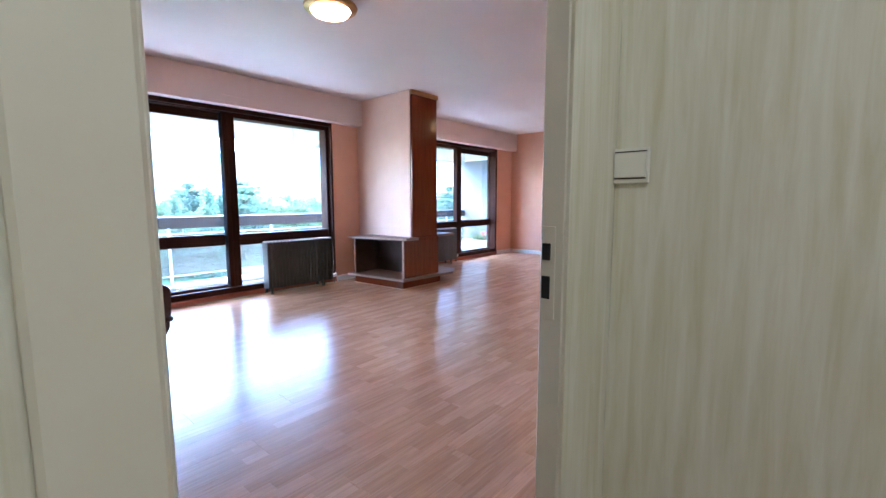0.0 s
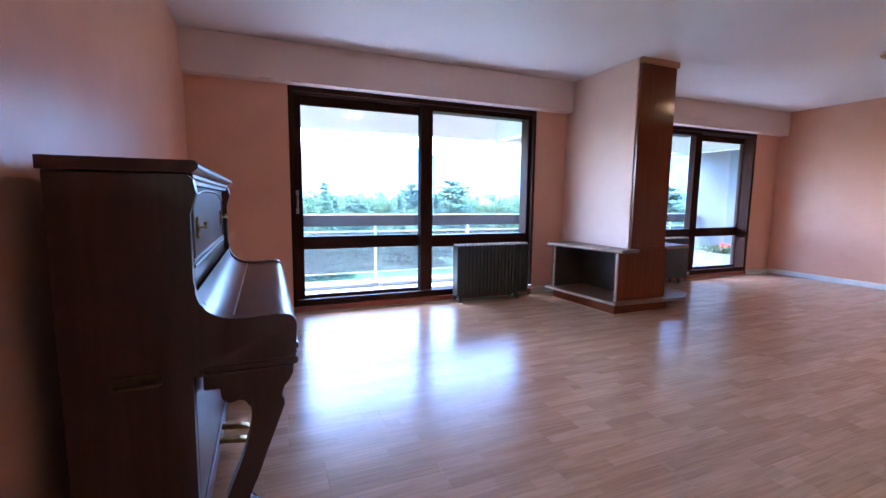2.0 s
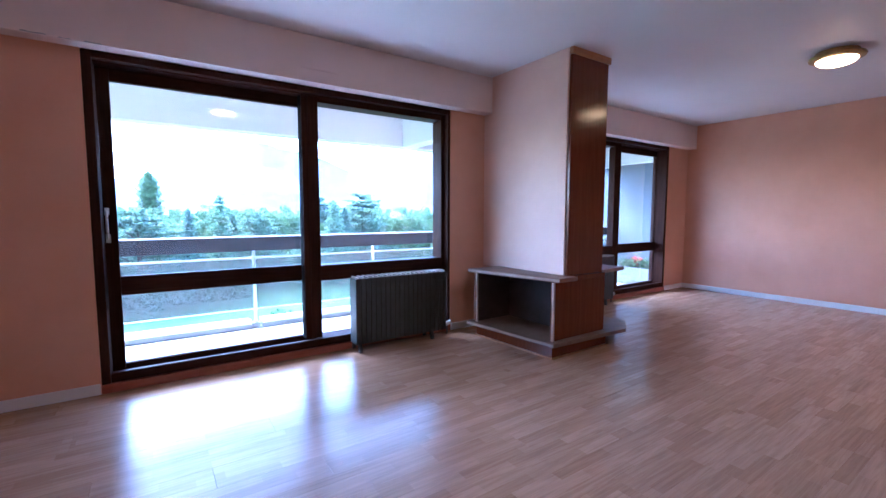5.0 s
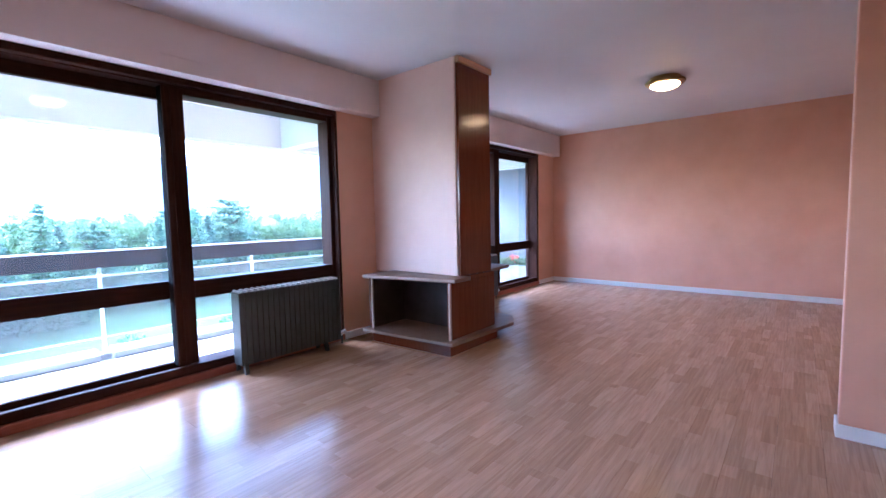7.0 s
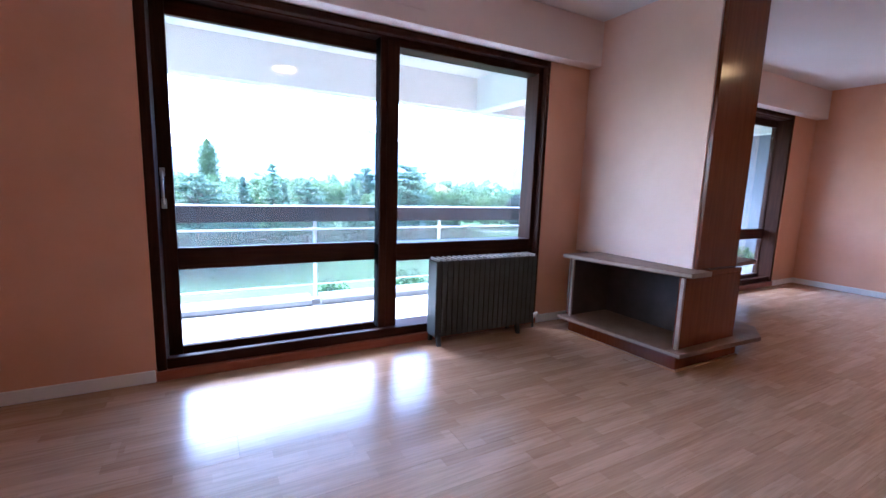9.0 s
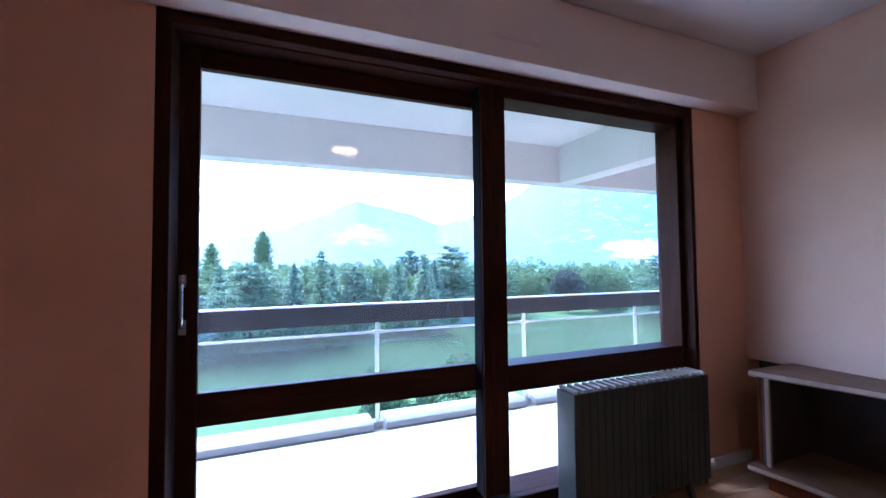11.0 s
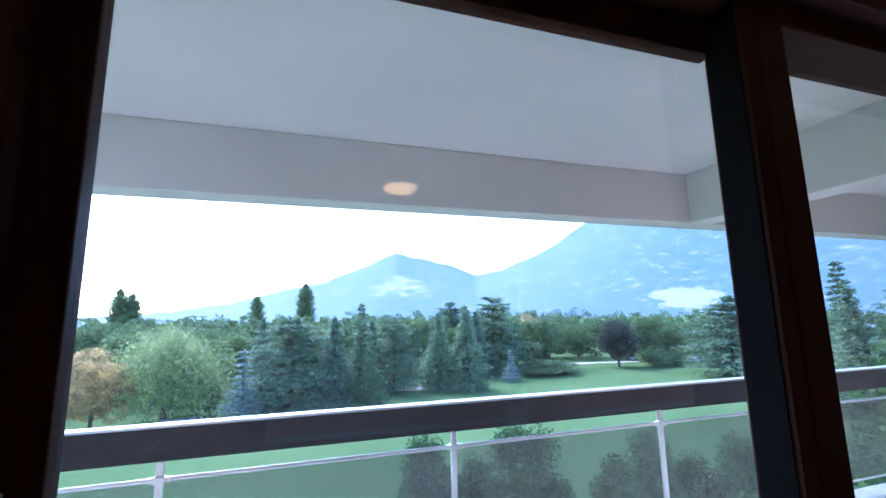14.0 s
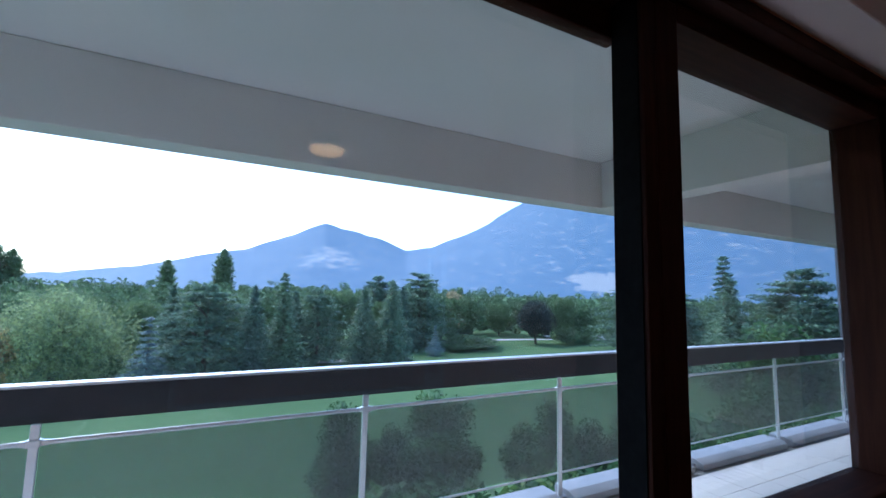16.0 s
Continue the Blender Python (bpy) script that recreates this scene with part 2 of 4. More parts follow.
REDSILL = wood("red_plinth_wood", (0.27, 0.07, 0.036), (0.34, 0.095, 0.05), (0.40, 0.125, 0.07), 0, 0.45)
VENEER = wood("mahogany_veneer", (0.125, 0.029, 0.010), (0.150, 0.037, 0.013), (0.178, 0.047, 0.018), 2, 0.17, 0.0, spread=0.03, gloss=0.28)
CROWN = wood("light_trim_wood", (0.36, 0.18, 0.07), (0.44, 0.23, 0.09), (0.5, 0.28, 0.12), 0, 0.35)
SLATE = mottled("brown_slab_top", (0.17, 0.095, 0.058), (0.24, 0.14, 0.088), 9, 0.5, 60, 0.12)
SLABEDGE = mottled("pale_slab_edge", (0.36, 0.27, 0.21), (0.46, 0.36, 0.28), 14, 0.45, 80, 0.1)
FIREBOX = mottled("dark_firebox_lining", (0.055, 0.042, 0.036), (0.09, 0.070, 0.062), 5, 0.75, 60, 0.2)
PIANO = wood("dark_polished_piano_wood", (0.042, 0.014, 0.009), (0.058, 0.020, 0.012), (0.078, 0.029, 0.017), 2, 0.34, 0.1, 1.0, 0.05)
PIANO_Y = wood("dark_polished_piano_lid", (0.062, 0.026, 0.018), (0.080, 0.034, 0.023), (0.098, 0.043, 0.029), 1, 0.33, 0.14, 0.6, 0.04, 0.28)
BRASS = mottled("aged_brass", (0.30, 0.20, 0.075), (0.44, 0.31, 0.125), 20, 0.36, 200, 0.05, 1.0)
BRONZE = mottled("tarnished_bronze", (0.09, 0.058, 0.028), (0.15, 0.10, 0.05), 30, 0.45, 200, 0.1, 0.8)
CHROME = mottled("brushed_aluminium", (0.62, 0.63, 0.65), (0.72, 0.73, 0.75), 20, 0.3, 250, 0.05, 1.0)
RADIATOR = mottled("grey_radiator_enamel", (0.036, 0.040, 0.040), (0.052, 0.056, 0.056), 5, 0.38, 200, 0.05)
# pale colour stands in for window light on the fin tops
RADTOPLIT = mottled("lit_radiator_edge", (0.55, 0.56, 0.56), (0.70, 0.71, 0.71), 12, 0.3, 200, 0.05)
BLACKRUBBER = mottled("black_track_rubber", (0.012, 0.012, 0.013), (0.02, 0.02, 0.022), 10, 0.5, 150, 0.1)
# near-black, stands in for shade on the side of the window post
POSTSHADE = mottled("black_post_shade", (0.006, 0.006, 0.007), (0.010, 0.010, 0.011), 40, 0.9, 400, 0.3)
POSTSHADE.node_tree.nodes["Principled BSDF"].inputs["Specular IOR Level"].default_value = 0.03
PANE = glass("window_glass")
RAILGLASS = hazy_glass("dusty_balustrade_glass")
FROST = frosted("patterned_frosted_glass")
LAMPGLASS = glow("lit_lamp_glass", (1.0, 0.56, 0.22), 1.5)
# glow of the unseen fill lamp added in the hall
HALLFILL = glow("hall_fill_glow", (1.0, 0.90, 0.74), 1.9)
CONCRETE = mottled("painted_balcony_concrete", (0.56, 0.56, 0.54), (0.62, 0.62, 0.60), 1.1, 0.75, 60, 0.15)
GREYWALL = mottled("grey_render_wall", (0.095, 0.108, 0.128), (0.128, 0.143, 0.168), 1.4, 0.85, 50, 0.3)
TILE = mottled("pale_balcony_tile", (0.60, 0.58, 0.55), (0.68, 0.66, 0.63), 3, 0.4, 80, 0.08)
JOINT = mottled("grey_tile_joint", (0.30, 0.30, 0.29), (0.36, 0.36, 0.35), 8, 0.9)
KERB = mottled("grey_metal_kerb", (0.20, 0.21, 0.22), (0.27, 0.28, 0.29), 4, 0.5, 90, 0.1)
RAILBOARD = wood("dark_rail_board", (0.010, 0.007, 0.007), (0.015, 0.011, 0.011), (0.022, 0.016, 0.015), 0, 0.4, gloss=0.15)
ALU = mottled("anodised_rail_aluminium", (0.55, 0.56, 0.57), (0.66, 0.67, 0.68), 9, 0.35, 200, 0.05, 0.6)
LAWN = lawn_mat()
BARK = mottled("tree_bark", (0.06, 0.045, 0.035), (0.11, 0.085, 0.065), 3, 0.9, 12, 0.5, 0, 0, (4, 4, 1))
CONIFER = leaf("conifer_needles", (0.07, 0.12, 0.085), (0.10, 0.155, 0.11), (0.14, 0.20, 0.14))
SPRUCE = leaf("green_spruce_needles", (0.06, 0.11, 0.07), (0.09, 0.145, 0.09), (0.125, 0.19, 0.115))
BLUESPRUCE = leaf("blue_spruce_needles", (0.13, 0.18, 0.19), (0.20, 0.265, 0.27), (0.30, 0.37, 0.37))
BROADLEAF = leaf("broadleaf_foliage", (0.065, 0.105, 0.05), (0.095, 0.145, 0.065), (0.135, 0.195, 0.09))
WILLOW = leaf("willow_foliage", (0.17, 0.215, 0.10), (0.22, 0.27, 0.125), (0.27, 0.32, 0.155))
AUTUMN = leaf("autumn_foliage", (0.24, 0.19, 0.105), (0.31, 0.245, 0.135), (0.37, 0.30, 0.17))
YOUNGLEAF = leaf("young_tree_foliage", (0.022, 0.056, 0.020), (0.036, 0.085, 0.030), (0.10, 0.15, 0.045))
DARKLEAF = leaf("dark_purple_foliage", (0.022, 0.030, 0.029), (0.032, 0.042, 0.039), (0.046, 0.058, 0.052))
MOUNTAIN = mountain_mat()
PATHMAT = mottled("pale_gravel_path", (0.42, 0.38, 0.36), (0.5, 0.46, 0.44), 0.5, 0.9, 6, 0.2)
BLUECOVER = mottled("pale_blue_cover", (0.30, 0.48, 0.62), (0.42, 0.6, 0.72), 0.8, 0.5, 6, 0.2)
WATER = mottled("still_lake_water", (0.25, 0.3, 0.33), (0.3, 0.35, 0.38), 0.02, 0.12, 0.5, 0.05)
REDFLOWER = leaf("red_flower_petals", (0.5, 0.03, 0.04), (0.62, 0.05, 0.06), (0.7, 0.1, 0.1))
TERRACOTTA = mottled("weathered_pot", (0.15, 0.11, 0.095), (0.2, 0.15, 0.13), 8, 0.8, 90, 0.2)

# ---- building helpers ----
ORIGIN = {}


def thing(name, base, label, category, group="", kind=""):
    ob = new(name)
    ob.location = base
    ob.empty_display_size = 0.1
    ORIGIN[ob] = Vector(base)
    return tagged(ob, label, category, group, kind)


def mesh_of(name, bm, mats, smooth=False):
    me = bpy.data.meshes.new(name)
    bmesh.ops.recalc_face_normals(bm, faces=bm.faces)
    bm.to_mesh(me)
    bm.free()
    for m in mats if isinstance(mats, (list, tuple)) else [mats]:
        me.materials.append(m)
    if smooth:
        me.shade_smooth()
        me.set_sharp_from_angle(angle=radians(42))
    return me


def part(name, bm, mat, parent, label="", smooth=False):
    """One mesh object under a thing or a part; the bmesh is in world coordinates."""
    base = ORIGIN[parent]
    bmesh.ops.translate(bm, verts=bm.verts, vec=-base)
    ob = new(name, mesh_of(name, bm, mat, smooth))
    ob.parent = parent
    ORIGIN[ob] = base
    return tagged(ob, label)


def solid(name, bm, mat, label, category, kind="structure", group="", smooth=False):
    ob = new(name, mesh_of(name, bm, mat, smooth))
    ORIGIN[ob] = Vector((0, 0, 0))
    return tagged(ob, label, category, group, kind)


def box(bm, x0, x1, y0, y1, z0, z1, bevel=0.0, seg=1):
    r = bmesh.ops.create_cube(bm, size=1)
    v = r["verts"]
    for p in v:
        p.co = Vector((x0 + (p.co.x + 0.5) * (x1 - x0), y0 + (p.co.y + 0.5) * (y1 - y0), z0 + (p.co.z + 0.5) * (z1 - z0)))
    if bevel:
        edges = list({e for p in v for e in p.link_edges})
        bmesh.ops.bevel(bm, geom=edges, offset=bevel, segments=seg, profile=0.6, affect="EDGES")
    return bm


def bx(x0, x1, y0, y1, z0, z1, bevel=0.0, seg=1):
    return box(bmesh.new(), x0, x1, y0, y1, z0, z1, bevel, seg)


def rod(bm, a, b, r0, r1=None, n=10):
    a, b = Vector(a), Vector(b)
    r1 = r0 if r1 is None else r1
    d = b - a
    m = Matrix.Translation((a + b) / 2) @ d.to_track_quat("Z", "Y").to_matrix().to_4x4()
    bmesh.ops.create_cone(bm, cap_ends=True, segments=n, radius1=r0, radius2=r1, depth=d.length, matrix=m)
    return bm


def lathe(bm, profile, centre, n=32):
    """Profile of (radius, height) turned round the upright axis through centre."""
    rings = []
    for r, h in profile:
        rings.append([bm.verts.new((centre[0] + r * math.cos(2 * math.pi * k / n), centre[1] + r * math.sin(2 * math.pi * k / n), centre[2] + h)) for k in range(n)])
    for a, b in zip(rings, rings[1:]):
        for k in range(n):
            bm.faces.new((a[k], a[(k + 1) % n], b[(k + 1) % n], b[k]))
    for ring in (rings[0], rings[-1]):
        bm.faces.new(ring)
    return bm


def prism(bm, outline, axis, a0, a1, bevel=0.0):
    """A flat outline extruded along an axis: outline in the other two axes, in order."""
    def at(p, a):
        q = list(p)
        q.insert(axis, a)
        return q
    lo = [bm.verts.new(at(p, a0)) for p in outline]
    hi = [bm.verts.new(at(p, a1)) for p in outline]
    bm.faces.new(lo)
    bm.faces.new(list(reversed(hi)))
    k = len(outline)
    for i in range(k):
        bm.faces.new((lo[i], lo[(i + 1) % k], hi[(i + 1) % k], hi[i]))
    if bevel:
        bmesh.ops.bevel(bm, geom=list(bm.edges), offset=bevel, segments=2, profile=0.6, affect="EDGES")
    return bm


def curve_points(ctrl, steps=6):
    """Smooth line through control points (Catmull-Rom)."""
    pts = [ctrl[0], *ctrl, ctrl[-1]]
    out = []
    for i in range(1, len(pts) - 2):
        p0, p1, p2, p3 = (np.array(p, float) for p in pts[i - 1 : i + 3])
        for s in range(steps):
            t = s / steps
            out.append(tuple(0.5 * (2 * p1 + (p2 - p0) * t + (2 * p0 - 5 * p1 + 4 * p2 - p3) * t**2 + (3 * p1 - p0 - 3 * p2 + p3) * t**3)))
    out.append(tuple(ctrl[-1]))
    return out

# ---- setting: walls, floor, ceiling ----
CEILING, BOXZ = 2.65, 2.28
XL, XR, YS, XJ, YJ = -0.88, 7.70, -4.745, 3.32, -3.72
YD, HALLX = -4.87, 0.292
WALL = 0.236
W1 = (0.0, 2.896)
W2 = (4.76, 7.12)
HEAD = 2.283

solid("wall_west", bx(XL - 0.15, XL, YS - 0.1, WALL, 0, CEILING), PEACH, "peach painted wall beside the piano", "wall")
solid("wall_east", bx(XR, XR + 0.15, YS - 0.1, WALL, 0, CEILING), PEACH, "peach painted end wall with white baseboard", "wall")
for nm, a, b in (("wall_north_1", XL, W1[0]), ("wall_north_2", W1[1], W2[0]), ("wall_north_3", W2[1], XR)):
    solid(nm, bx(a, b, 0, WALL, 0, CEILING), PEACH, "peach painted wall between the balcony windows", "wall")
for nm, (a, b) in (("wall_head_1", W1), ("wall_head_2", W2)):
    solid(nm, bx(a, b, 0.0, WALL, HEAD, CEILING), PEACH, "wall above the balcony window", "wall")
solid("wall_alcove", bx(XJ + 0.12, XR, YS - 0.1, YS, 0, CEILING), PEACH, "peach painted wall of the dining end", "wall")
solid("wall_return", bx(XJ, XJ + 0.12, YD - 0.05, YJ, 0, CEILING, 0.004), PEACH, "peach painted partition end by the door", "wall")
DOOR_L, DOOR_R, DOOR_H = -0.665, 0.038, 2.06
solid("wall_south_1", bx(XL, DOOR_L, YS - 0.1, YS, 0, CEILING), PEACH, "peach wall beside the hall door", "wall")
solid("wall_south_2", bx(DOOR_R + 0.061, XJ, YD - 0.052, YD, 0, CEILING), PEACH, "peach wall beside the hall door", "wall")
solid("wall_south_3", bx(DOOR_L, DOOR_R + 0.06, YS - 0.12, YS - 0.004, DOOR_H + 0.036, CEILING), PEACH, "peach wall above the hall door", "wall")
solid("wall_hall_nib", bx(DOOR_R + 0.002, HALLX + 0.12, YD - 0.060, YD - 0.0525, 0, CEILING), HALLPAPER, "cream streaked wallpaper beside the door", "wall")
solid("wall_hall_east", bx(HALLX, HALLX + 0.12, -7.0, YD - 0.061, 0, CEILING), HALLPAPER, "cream streaked wallpaper on the hall wall", "wall")
solid("wall_hall_west", bx(-1.75, -1.65, -7.0, YS - 0.2, 0, CEILING), HALLPAPER, "cream streaked wallpaper on the hall wall", "wall")
solid("wall_hall_south", bx(-1.75, HALLX + 0.12, -7.1, -7.0, 0, CEILING), HALLPAPER, "cream streaked wallpaper on the hall wall", "wall")
solid("wall_hall_north", bx(-1.75, DOOR_L - 0.03, YS - 0.2, YS - 0.102, 0, CEILING), HALLPAPER, "cream streaked wallpaper beside the door", "wall")
solid("ceiling", bx(-1.75, XR + 0.15, -7.1, WALL, CEILING, CEILING + 0.12), CEIL, "white painted ceiling", "ceiling")
floor = solid("floor", bx(-1.75, XR + 0.1, -7.1, 0.02, -0.06, -0.0085), UNDERLAY, "reddish beech laminate floor, glossy", "floor")

# shutter boxes under the ceiling along the windows
COLX0, COLX1, COLY = 3.345, 3.85, -1.14
for nm, a, b in (("shutter_box_1", XL, COLX0), ("shutter_box_2", COLX1, XR)):
    ob = solid(nm, bx(a, b, -0.13, 0.0, BOXZ, CEILING - 0.007, 0.003), BOXPAINT, "off-white roller shutter box along the ceiling", "trim")
    v0 = 1.36 if a < 0 else 5.42
    vent = bx(v0, v0 + 0.3, -0.136, -0.129, 2.375, 2.397, 0.002)
    for k in range(7):
        box(vent, v0 + 0.015 + k * 0.04, v0 + 0.045 + k * 0.04, -0.139, -0.135, 2.381, 2.391)
    part("vent_slot", vent, BOXPAINT, ob, "slim painted air vent")

# chipped paint along the lower edge of the first box
first_box = bpy.data.objects["shutter_box_1"]
for x, w, h in ((-0.26, 0.13, 0.011), (-0.09, 0.07, 0.006), (0.03, 0.10, 0.009)):
    chip = prism(bmesh.new(), [(x, BOXZ + 0.002), (x + w * 0.4, BOXZ + 0.001), (x + w, BOXZ + 0.003), (x + w * 0.8, BOXZ + h), (x + w * 0.45, BOXZ + h * 0.6), (x + w * 0.15, BOXZ + h * 1.1)], 1, -0.1312, -0.1295)
    part("paint_chip", chip, JOINT, first_box, "chipped grey patch in the paint")

# white baseboards
def baseboard(name, x0, x1, y0, y1):
    solid(name, bx(x0, x1, y0, y1, 0.0, 0.075, 0.004), WHITE, "white painted baseboard", "baseboard")


baseboard("baseboard_1", XL + 0.013, W1[0] - 0.005, -0.013, 0)
baseboard("baseboard_2", W1[1] + 0.005, COLX0, -0.013, 0)
baseboard("baseboard_3", W2[1] + 0.005, XR - 0.013, -0.013, 0)
baseboard("baseboard_4", XR - 0.013, XR, YS + 0.013, 0)
baseboard("baseboard_5", XJ + 0.133, XR, YS, YS + 0.013)
baseboard("baseboard_9", XJ, XJ + 0.12, YJ, YJ + 0.013)
baseboard("baseboard_10", XJ + 0.12, XJ + 0.133, YS + 0.013, YJ + 0.013)
baseboard("baseboard_6", XJ - 0.013, XJ, YD + 0.013, YJ + 0.013)
baseboard("baseboard_7", XL, XL + 0.013, YS, -0.013)
baseboard("baseboard_8", DOOR_R + 0.07, XJ - 0.013, YD, YD + 0.013)


# ---- balcony windows ----
def window(name, x0, x1, slide, fixed, post, mirror, label):
    """A sliding sash behind a fixed light, with a post between them; mirror: the sash slides on the far side.
    slide / fixed: x range of the glass, then the z range of the lower and the upper pane. post: its x range."""
    w = thing(name, (x0, 0, 0), label, "window", kind="structure")

    def bar(xa, xb, *rest):
        if mirror:
            xa, xb = x0 + x1 - xb, x0 + x1 - xa
        return bx(xa, xb, *rest)

    back, front, ys, yf = WALL - 0.004, 0.065, 0.187, 0.205
    # stained boards lining the wall opening, then the frame proper set back in it
    part("side_lining", bar(x0, x0 + 0.052, 0.003, back, 0.06, HEAD - 0.002, 0.003), FRAME, w)
    part("side_lining", bar(x1 - 0.03, x1, 0.003, front, 0.06, HEAD - 0.002, 0.003), FRAME, w)
    part("head_lining", bar(x0 + 0.052, x1 - 0.03, 0.004, front, HEAD - 0.05, HEAD - 0.002, 0.003), FRAME_X, w)
    part("jamb", bar(fixed[1] - 0.004, x1, front + 0.001, back, 0.06, HEAD - 0.002, 0.005), FRAME, w)
    part("head_rail", bar(post[1], fixed[1] - 0.005, front + 0.001, back, 2.178, HEAD - 0.003, 0.005), FRAME_X, w)
    part("head_track", bar(x0 + 0.053, post[1] - 0.001, front + 0.001, back, 2.226, HEAD - 0.003, 0.003), FRAME_X, w)
    p = part("post", bar(post[0], post[1], front, 0.160, 0.129, 2.225, 0.006, 2), FRAME, w)
    # added black strip paints the post's side as shaded
    part("seal", bar(post[0] - 0.004, post[0] - 0.0005, front + 0.012, 0.158, 0.13, 2.224, 0.001), POSTSHADE, p, "black strip for the shade on the post")
    part("post_bead", bar(post[0] + 0.045, post[0] + 0.053, front - 0.004, front + 0.002, 0.135, 2.22, 0.003), FRAME, p)
    part("bottom_rail", bar(x0 + 0.053, x1 - 0.031, 0.02, back, 0.035, 0.085, 0.004), FRAME_X, w)
    part("sill_lip", bar(x0 + 0.053, x1 - 0.031, 0.014, 0.064, 0.061, 0.128, 0.004), FRAME_X, w)
    part("track", bar(x0 + 0.053, x1 - 0.031, 0.085, 0.11, 0.085, 0.097, 0.002), BLACKRUBBER, w)
    part("plinth", bx(x0, x1, -0.012, 0.2, -0.0, 0.06, 0.003), REDSILL, w, "reddish wooden plinth")

    # fixed light
    g0, g1, za, zb, zc, zd = fixed
    part("cross_rail", bar(post[1], g1 - 0.005, front + 0.004, back, zb, zc, 0.006, 2), FRAME_X, w)
    part("foot_rail", bar(post[1], g1 - 0.005, front + 0.004, back, 0.086, za, 0.004), FRAME_X, w)
    for a, b in ((za, zb), (zc, zd)):
        q = part("pane", bar(g0 - 0.02, g1 + 0.004, yf - 0.002, yf + 0.002, a - 0.008, b + 0.008), PANE, w, "clear window glass")
        q.visible_shadow = False

    # sliding sash
    g0, g1, za, zb, zc, zd = slide
    t = 0.022
    s = part("sash", bar(x0 + 0.054, g0, ys - t, ys + t, 0.087, 2.224, 0.005, 2), FRAME, w, "dark stained wooden sash")
    part("stile", bar(g1, g1 + 0.085, ys - t, ys + 0.006, 0.087, 2.224, 0.005, 2), FRAME, s)
    part("top_rail", bar(g0, g1, ys - t, ys + t, zd, 2.224, 0.005, 2), FRAME_X, s)
    part("cross_rail", bar(g0, g1, ys - t - 0.004, ys + t, zb, zc, 0.005, 2), FRAME_X, s)
    part("foot_rail", bar(g0, g1, ys - t, ys + t, 0.087, za, 0.005, 2), FRAME_X, s)
    for a, b in ((za, zb), (zc, zd)):
        q = part("pane", bar(g0 - 0.008, g1 + 0.008, ys - 0.002, ys + 0.002, a - 0.008, b + 0.008), PANE, s, "clear window glass")
        q.visible_shadow = False
    hx, y = g0 - 0.055, ys
    if mirror:
        hx = x0 + x1 - hx
    h = bmesh.new()
    prof = curve_points([(hx, y - t, 1.05), (hx, y - 0.05, 1.06), (hx, y - 0.06, 1.11), (hx, y - 0.06, 1.18), (hx, y - 0.05, 1.23), (hx, y - t, 1.24)], 4)
    for a, b in zip(prof, prof[1:]):
        rod(h, a, b, 0.008, 0.008, 8)
    box(h, hx - 0.014, hx + 0.014, y - t - 0.006, y - t, 1.02, 1.08, 0.002)
    box(h, hx - 0.014, hx + 0.014, y - t - 0.006, y - t, 1.215, 1.265, 0.002)
    part("handle", h, CHROME, s, "aluminium pull handle", True)
    return w


window("window_1", W1[0], W1[1], (0.130, 1.441, 0.142, 0.640, 0.777, 2.138), (1.53, 2.832, 0.122, 0.634, 0.771, 2.186), (1.408, 1.550), False,
       "large sliding balcony window in dark stained wood")
window("window_2", W2[0], W2[1], (4.82, 5.95, 0.142, 0.640, 0.777, 2.138), (6.06, 7.05, 0.122, 0.634, 0.771, 2.186), (5.93, 6.07), True,
       "sliding balcony window of dark stained wood, dining end")

# ---- balcony ----
BZ, RAILY, BEAMY, BEAMZ = -0.20, 2.175, 2.135, 2.225
BX0, BX1 = -3.2, 8.9
solid("balcony_slab", bx(BX0, BX1, WALL, 2.30, BZ - 0.22, BZ - 0.012), JOINT, "balcony floor slab with pale tiles", "floor")
solid("balcony_sill", bx(XL, BX1, 0.3, WALL + 0.06, BZ, 0.034), CONCRETE, "concrete threshold below the windows", "sill")
solid("balcony_soffit", bx(BX0, BX1 + 6, WALL, 2.55, CEILING, CEILING + 0.2), CONCRETE, "pale painted balcony soffit", "ceiling")
solid("edge_beam", bx(BX0, BX1 + 6, BEAMY, BEAMY + 0.2, BEAMZ, CEILING, 0.006), CONCRETE, "pale painted concrete edge beam of the balcony", "beam")
solid("cross_beam", bx(3.517, 3.737, WALL, BEAMY, BEAMZ, CEILING, 0.006), CONCRETE, "pale painted concrete cross beam over the balcony", "beam")
solid("facade", bx(BX0, BX1 + 6, WALL, WALL + 0.02, CEILING - 0.01, CEILING + 3), CONCRETE, "pale concrete facade above the balcony", "wall")
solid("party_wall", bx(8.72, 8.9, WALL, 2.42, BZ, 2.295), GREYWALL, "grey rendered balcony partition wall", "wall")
solid("cross_beam_2", bx(8.70, 8.92, WALL + 0.021, BEAMY, 2.297, CEILING - 0.002, 0.006), CONCRETE, "pale painted concrete cross beam over the balcony", "beam")
solid("party_wall_cap", bx(8.705, 8.718, WALL + 0.021, BEAMY, 2.262, 2.294, 0.003), WHITE, "white strip along the partition wall", "trim")
solid("facade_west", bx(BX0, XL - 0.15, 0.1, WALL, BZ, CEILING), CONCRETE, "pale concrete facade beside the window", "wall")


